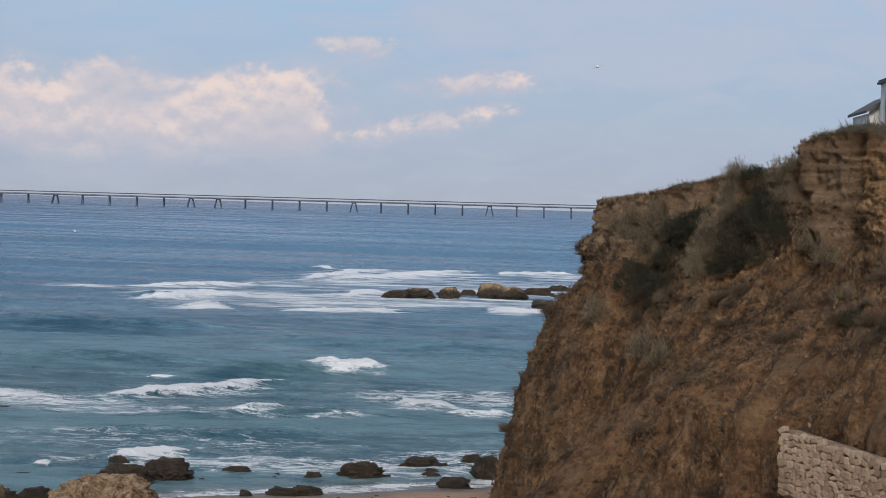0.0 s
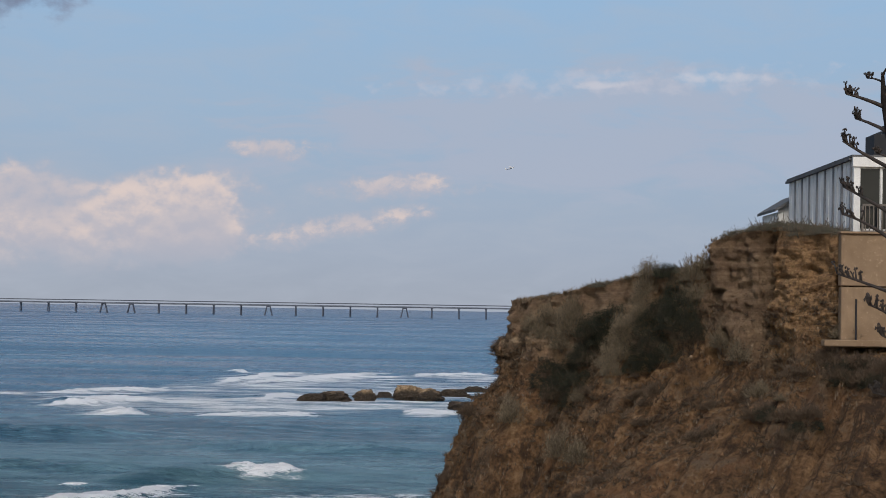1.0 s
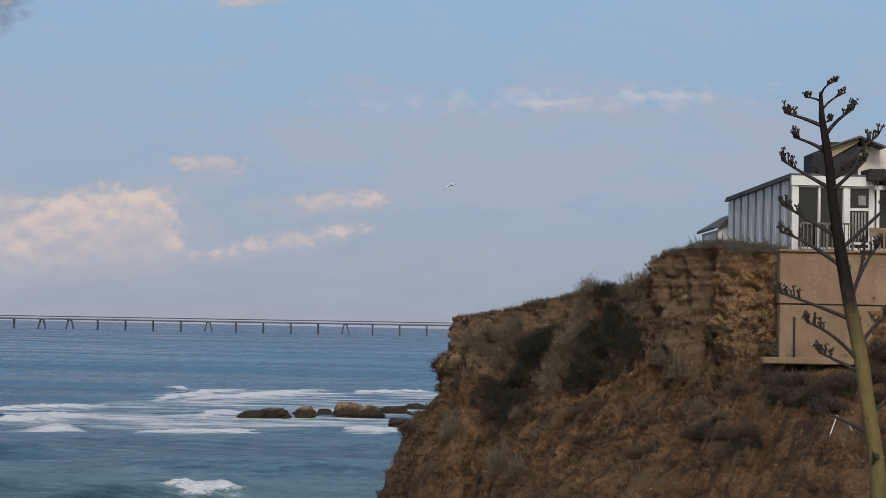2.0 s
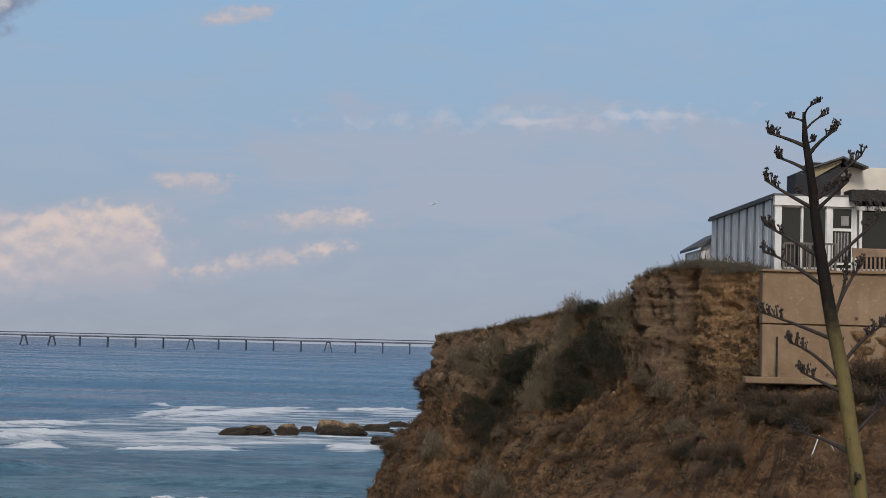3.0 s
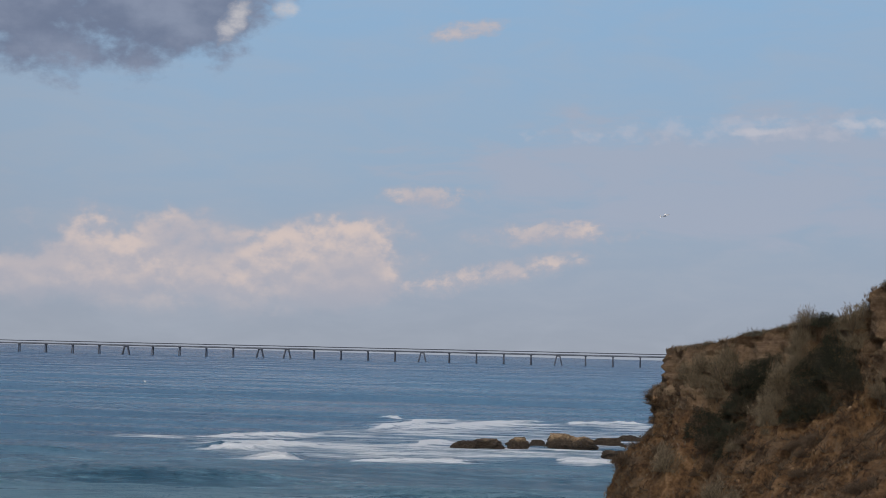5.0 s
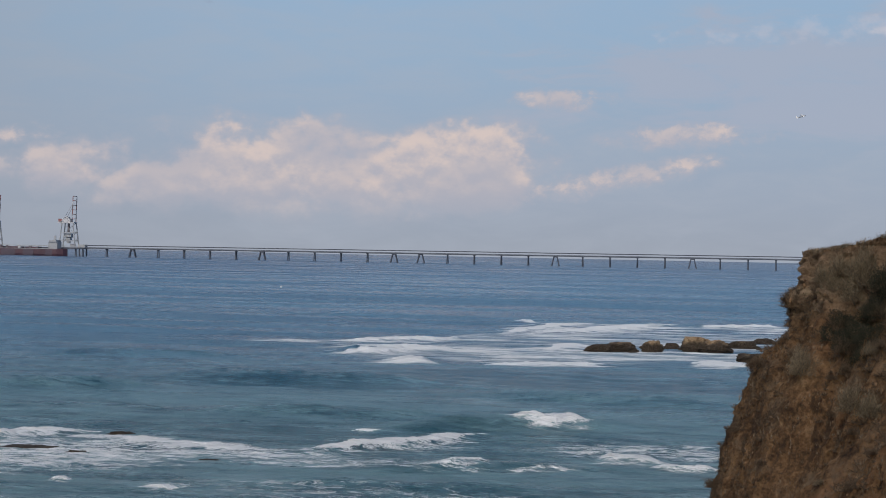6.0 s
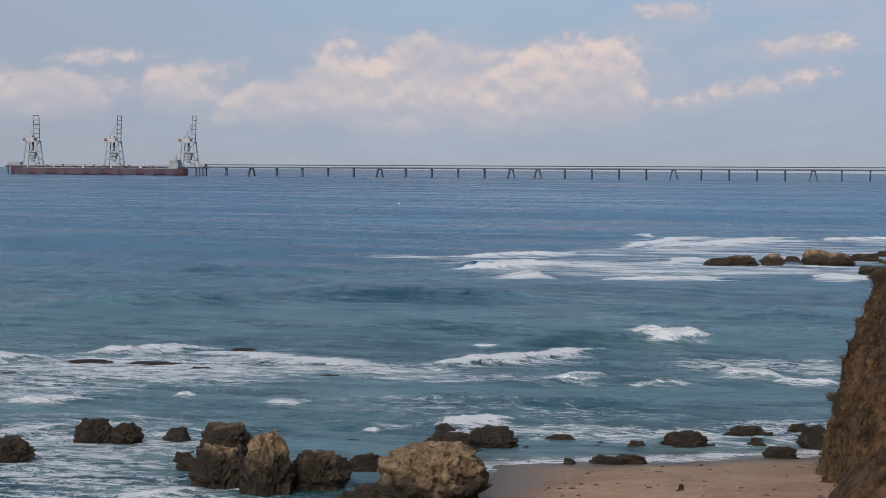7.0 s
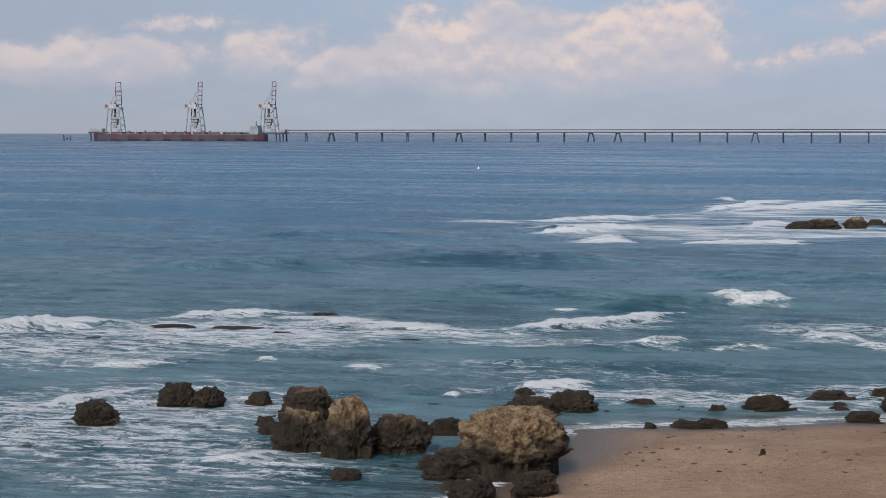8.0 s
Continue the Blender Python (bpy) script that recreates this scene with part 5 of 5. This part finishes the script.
def leafy_mesh(name, seed, count, size, material, flat=0.75):
    """A shrub's crown, half a metre in radius: many small leaves in an uneven, gappy cloud."""
    rng = np.random.default_rng(seed)
    d = rng.normal(size=(count, 3))
    d /= np.linalg.norm(d, axis=1)[:, None]
    d[:, 2] = np.abs(d[:, 2]) * 1.15 - 0.15
    lump = np.array([1 + 0.55 * noise.noise(Vector(k) * 1.7 + Vector((seed * 3.1, 0, 0))) + 0.3 * noise.noise(Vector(k) * 4 + Vector((0, seed * 1.7, 0))) for k in d])
    rad = 0.5 * lump * rng.uniform(0.35, 1.0, count) ** 0.45
    c = d * rad[:, None] * np.array([1, 1, flat * 1.3])
    a, b = rng.normal(size=(count, 3)), rng.normal(size=(count, 3))
    a /= np.linalg.norm(a, axis=1)[:, None]
    b = np.cross(a, b)
    b /= np.linalg.norm(b, axis=1)[:, None]
    s = size * rng.uniform(0.6, 1.4, count)[:, None]
    v = np.stack([c - a * s, c + b * s * 0.45, c + a * s, c - b * s * 0.45], 1).reshape(-1, 3)
    f = np.arange(count * 4).reshape(-1, 4)
    return mesh_of(name, v.tolist(), f.tolist(), material, False)


def fuzzy_mesh(name, seed, count, material, flat=0.9, length=0.13, width=0.005):
    """A bare bush half a metre in radius: a lumpy, gappy dome of fine twigs that point up and outwards."""
    rng = np.random.default_rng(seed)
    d = rng.normal(size=(count, 3))
    d /= np.linalg.norm(d, axis=1)[:, None]
    d[:, 2] = np.abs(d[:, 2])
    lump = np.array([1 + 0.7 * noise.noise(Vector(k) * 2.1 + Vector((seed * 2.3, 1, 0))) + 0.4 * noise.noise(Vector(k) * 5 + Vector((0, seed * 1.3, 0))) for k in d])
    c = d * (0.48 * lump * rng.uniform(0.15, 1.0, count) ** 0.5)[:, None] * np.array([1, 1, flat])
    go = d * 0.8 + rng.normal(size=(count, 3)) * 0.45 + np.array([0, 0, 0.55])
    go *= (length * rng.uniform(0.5, 1.3, count) / np.linalg.norm(go, axis=1))[:, None]
    side = np.cross(go, rng.normal(size=(count, 3)))
    side *= (width / np.linalg.norm(side, axis=1))[:, None]
    v = np.stack([c - side, c + side, c + go + side * 0.4, c + go - side * 0.4], 1).reshape(-1, 3)
    return mesh_of(name, v.tolist(), np.arange(count * 4).reshape(-1, 4).tolist(), material, False)


def woody_mesh(name, seed, material):
    rng = random.Random(seed)
    bm = bmesh.new()
    for _ in range(7):
        a = rng.uniform(0, 6.28)
        end = Vector((math.cos(a) * 0.3, math.sin(a) * 0.3, rng.uniform(0.25, 0.5)))
        rod(bm, (0, 0, -0.1), end, 0.02, 0.006, 5)
    me = bpy.data.meshes.new(name)
    bm.to_mesh(me), bm.free()
    me.materials.append(material)
    return me


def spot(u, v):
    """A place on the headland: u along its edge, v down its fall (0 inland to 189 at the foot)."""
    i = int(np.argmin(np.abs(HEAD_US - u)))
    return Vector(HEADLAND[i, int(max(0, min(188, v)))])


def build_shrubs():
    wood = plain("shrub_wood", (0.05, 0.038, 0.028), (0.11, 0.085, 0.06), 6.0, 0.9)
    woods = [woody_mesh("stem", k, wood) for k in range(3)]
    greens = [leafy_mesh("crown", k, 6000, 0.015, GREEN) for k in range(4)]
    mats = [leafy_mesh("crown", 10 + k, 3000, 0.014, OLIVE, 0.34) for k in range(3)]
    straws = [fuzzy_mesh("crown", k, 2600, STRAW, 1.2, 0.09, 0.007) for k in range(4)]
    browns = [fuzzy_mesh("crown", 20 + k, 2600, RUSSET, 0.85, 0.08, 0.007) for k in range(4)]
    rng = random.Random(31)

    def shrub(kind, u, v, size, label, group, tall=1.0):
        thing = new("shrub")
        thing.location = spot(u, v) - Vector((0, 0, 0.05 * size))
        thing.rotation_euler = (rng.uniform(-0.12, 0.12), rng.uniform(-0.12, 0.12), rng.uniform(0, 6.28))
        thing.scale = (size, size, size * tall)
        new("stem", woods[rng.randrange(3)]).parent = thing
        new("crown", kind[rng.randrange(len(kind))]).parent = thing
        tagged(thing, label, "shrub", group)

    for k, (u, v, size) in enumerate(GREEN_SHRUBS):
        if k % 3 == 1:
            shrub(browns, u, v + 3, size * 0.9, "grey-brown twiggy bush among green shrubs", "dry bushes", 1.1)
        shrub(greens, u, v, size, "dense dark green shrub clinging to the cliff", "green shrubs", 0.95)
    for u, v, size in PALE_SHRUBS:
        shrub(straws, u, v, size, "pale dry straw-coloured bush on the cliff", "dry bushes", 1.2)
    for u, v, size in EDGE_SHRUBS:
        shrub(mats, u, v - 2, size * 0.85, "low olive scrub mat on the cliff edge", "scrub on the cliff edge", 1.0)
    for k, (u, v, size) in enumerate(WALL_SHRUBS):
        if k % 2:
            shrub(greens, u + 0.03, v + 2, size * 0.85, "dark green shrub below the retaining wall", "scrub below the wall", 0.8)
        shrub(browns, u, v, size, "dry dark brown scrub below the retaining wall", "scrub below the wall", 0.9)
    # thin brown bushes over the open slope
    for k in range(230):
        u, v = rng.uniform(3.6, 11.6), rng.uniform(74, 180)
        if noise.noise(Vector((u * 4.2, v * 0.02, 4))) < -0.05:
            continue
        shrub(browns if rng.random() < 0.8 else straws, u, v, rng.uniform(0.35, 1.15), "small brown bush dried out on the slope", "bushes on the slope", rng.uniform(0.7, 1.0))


def build_slope_litter():
    """Grass, sticks and clods on the slope."""
    rng = random.Random(77)
    v, f = [], []
    for k in range(16000):
        u, d = rng.uniform(3.2, 11.9), rng.choice((rng.uniform(12, 30), rng.uniform(58, 186), rng.uniform(58, 186), rng.uniform(58, 186)))
        if noise.noise(Vector((u * 1.2, d * 0.03, 9))) + rng.uniform(-0.4, 0.4) < -0.05:
            continue
        p = spot(u, d) + Vector((rng.uniform(-0.15, 0.15), rng.uniform(-0.15, 0.15), -0.03))
        for _ in range(6):
            a, h = rng.uniform(0, 6.28), rng.uniform(0.07, 0.22)
            lean = Vector((math.cos(a), math.sin(a), 0)) * h * rng.uniform(0.3, 1.0)
            w = Vector((-math.sin(a), math.cos(a), 0)) * rng.uniform(0.008, 0.018)
            n = len(v)
            v += [p - w, p + w, p + lean + Vector((0, 0, h))]
            f.append((n, n + 1, n + 2))
    grass = new("dry_grass", mesh_of("dry_grass", [tuple(q) for q in v], f, HAY, False))
    tagged(grass, "sparse dry straw grass over the earth slope", "grass", kind="stuff")
    v, f = [], []
    for k in range(6500):
        u, d = rng.uniform(3.2, 11.9), rng.uniform(60, 187)
        if noise.noise(Vector((u * 5.5, d * 0.02, 2))) + rng.uniform(-0.2, 0.2) < 0.0:
            continue
        p = spot(u, d) + Vector((rng.uniform(-0.15, 0.15), rng.uniform(-0.15, 0.15), -0.04))
        size = rng.uniform(0.12, 0.38)
        for _ in range(26):
            go = Vector((rng.gauss(0, 1), rng.gauss(0, 1), abs(rng.gauss(0, 0.9)) + 0.15)).normalized() * size * rng.uniform(0.5, 1.1)
            w = go.cross(Vector((rng.gauss(0, 1), rng.gauss(0, 1), rng.gauss(0, 1)))).normalized() * rng.uniform(0.007, 0.014)
            n = len(v)
            v += [p - w, p + w, p + go + w * 0.4, p + go - w * 0.4]
            f.append((n, n + 1, n + 2, n + 3))
    low = new("low_scrub", mesh_of("low_scrub", [tuple(q) for q in v], f, RUSSET, False))
    tagged(low, "low brown dead scrub spread over the slope", "scrub", kind="stuff")
    m = Nodes("earth_clods")
    r, p = m.island(), m.place()
    col = m.ramp(r, (0.0, (0.07, 0.043, 0.028)), (0.6, (0.15, 0.088, 0.048)), (0.97, (0.21, 0.13, 0.075)), (1.0, (0.28, 0.20, 0.13)))
    clod = m.done(col, 0.95, m.bump(m.noise(p, 14.0, 4), 0.6, 0.03), spec=0.15)
    bm = bmesh.new()
    bmesh.ops.create_icosphere(bm, subdivisions=1, radius=1)
    base_v = [q.co.copy() for q in bm.verts]
    base_f = [[q.index for q in face.verts] for face in bm.faces]
    bm.free()
    v, f = [], []
    for k in range(4200):
        u, d = rng.uniform(3.4, 11.8), rng.uniform(50, 187)
        p = spot(u, d) + Vector((rng.uniform(-0.15, 0.15), rng.uniform(-0.15, 0.15), 0))
        s = 0.02 + 0.07 * rng.random() ** 5
        n = len(v)
        turn = Euler((rng.uniform(0, 6), rng.uniform(0, 6), rng.uniform(0, 6))).to_matrix()
        v += [p + turn @ Vector((q.x * s * 1.3, q.y * s, q.z * s * 0.8)) * rng.uniform(0.55, 1.25) for q in base_v]
        f += [[n + i for i in face] for face in base_f]
    tagged(new("clods", mesh_of("clods", [tuple(q) for q in v], f, clod, False)), "loose earth clods and stones on the slope", "stones", kind="stuff")


def build_debris():
    rng = random.Random(5)
    bm = bmesh.new()
    for k in range(170):
        x, y = rng.uniform(-13, 3), rng.uniform(64, 80)
        z = float(ground_height(np.array(x), np.array(y)))
        if z < 0.12:
            continue
        s = 0.02 + 0.09 * rng.random() ** 3
        turn = Euler((rng.uniform(0, 6), rng.uniform(0, 6), rng.uniform(0, 6))).to_matrix().to_4x4()
        bmesh.ops.create_icosphere(bm, subdivisions=1, radius=s, matrix=Matrix.Translation((x, y, z)) @ Matrix.Diagonal((1.4, 1, 0.6, 1)) @ turn)
    ob = part("beach_debris", bm, RUSSET)
    tagged(ob, "scattered dark driftwood bits and pebbles on the sand", "debris", kind="stuff")


def build_small_things():
    stake = new("stake")
    stake.location = spot(10.88, 116)
    tagged(stake, "pale broken wooden stake leaning on the slope", "stake")
    bm = bmesh.new()
    rod(bm, (-0.16, 0, -0.12), (0.10, 0, 0.62), 0.022, 0.018, 8)
    part("shaft", bm, WHITE, stake)
    bm = bmesh.new()
    rod(bm, (0.42, 0, 0.45), (0.62, 0.1, 0.12), 0.016, 0.012, 8)
    part("brace", bm, WHITE, stake)
    plane = new("aeroplane")
    at = Vector(EYE) + 1450 * ray(1.7, 4.46)
    plane.location = at
    plane.rotation_euler = (radians(12), radians(-22), radians(8))
    tagged(plane, "small white light aeroplane banking in the sky", "aeroplane")
    bm = bmesh.new()
    tube(bm, [(-4.5, 0, 0.3), (-2, 0, 0.1), (0.5, 0, 0), (2.4, 0, 0), (3.2, 0, -0.1)], [0.15, 0.4, 0.65, 0.55, 0.2], 10)
    part("fuselage", bm, GREY, plane, "", True)
    for side in (-1, 1):
        bm = bmesh.new()
        box(bm, (-0.2, 0.3 * side if side > 0 else -5.6, 0.55), (1.3, 5.6 if side > 0 else -0.3, 0.72), 0.05)
        part("wing", bm, WHITE, plane)
        bm = bmesh.new()
        box(bm, (-4.6, 0.05 if side > 0 else -1.7, 0.35), (-3.8, 1.7 if side > 0 else -0.05, 0.43))
        part("tailplane", bm, WHITE, plane)
    boxes("fin", [((-4.7, -0.05, 0.4), (-3.9, 0.05, 1.7))], WHITE, plane)


build_terminal()
build_house()
build_retaining_wall()
build_stone_wall()
build_agave()
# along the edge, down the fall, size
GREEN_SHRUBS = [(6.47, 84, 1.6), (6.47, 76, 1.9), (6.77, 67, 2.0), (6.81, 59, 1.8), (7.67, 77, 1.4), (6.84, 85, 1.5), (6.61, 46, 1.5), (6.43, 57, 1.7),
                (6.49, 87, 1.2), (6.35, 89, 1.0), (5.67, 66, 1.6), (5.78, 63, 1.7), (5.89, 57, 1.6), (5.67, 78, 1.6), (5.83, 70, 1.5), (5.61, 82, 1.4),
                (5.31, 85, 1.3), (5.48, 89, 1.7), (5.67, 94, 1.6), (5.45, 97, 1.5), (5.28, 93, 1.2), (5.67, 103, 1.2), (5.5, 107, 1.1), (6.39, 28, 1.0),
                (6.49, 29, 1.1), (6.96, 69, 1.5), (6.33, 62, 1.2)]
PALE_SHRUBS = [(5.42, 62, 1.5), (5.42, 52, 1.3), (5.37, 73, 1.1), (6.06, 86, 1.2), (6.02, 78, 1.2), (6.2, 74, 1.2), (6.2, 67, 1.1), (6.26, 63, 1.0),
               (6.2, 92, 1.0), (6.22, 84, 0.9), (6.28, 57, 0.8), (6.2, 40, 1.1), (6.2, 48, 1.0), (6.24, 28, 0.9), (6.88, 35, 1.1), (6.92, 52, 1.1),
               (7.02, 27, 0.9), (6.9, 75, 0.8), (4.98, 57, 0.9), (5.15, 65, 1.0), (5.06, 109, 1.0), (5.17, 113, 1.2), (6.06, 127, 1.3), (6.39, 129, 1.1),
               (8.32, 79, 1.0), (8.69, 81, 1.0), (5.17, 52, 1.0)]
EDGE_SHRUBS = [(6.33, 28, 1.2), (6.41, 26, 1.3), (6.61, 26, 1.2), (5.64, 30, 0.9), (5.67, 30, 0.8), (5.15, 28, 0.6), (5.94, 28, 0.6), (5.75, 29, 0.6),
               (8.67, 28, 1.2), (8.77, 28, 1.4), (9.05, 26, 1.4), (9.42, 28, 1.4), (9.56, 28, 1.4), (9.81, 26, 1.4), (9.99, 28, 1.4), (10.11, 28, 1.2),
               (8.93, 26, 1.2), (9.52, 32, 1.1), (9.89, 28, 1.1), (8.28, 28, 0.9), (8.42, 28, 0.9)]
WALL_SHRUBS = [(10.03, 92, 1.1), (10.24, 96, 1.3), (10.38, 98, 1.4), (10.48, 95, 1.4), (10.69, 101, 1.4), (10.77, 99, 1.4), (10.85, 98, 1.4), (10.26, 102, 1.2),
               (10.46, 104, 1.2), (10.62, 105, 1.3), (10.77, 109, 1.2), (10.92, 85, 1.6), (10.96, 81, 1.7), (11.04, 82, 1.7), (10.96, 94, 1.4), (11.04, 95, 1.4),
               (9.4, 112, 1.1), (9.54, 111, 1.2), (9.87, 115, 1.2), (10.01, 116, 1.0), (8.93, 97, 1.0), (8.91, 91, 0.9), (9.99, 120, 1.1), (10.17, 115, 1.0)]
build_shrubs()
build_slope_litter()
build_debris()
build_small_things()
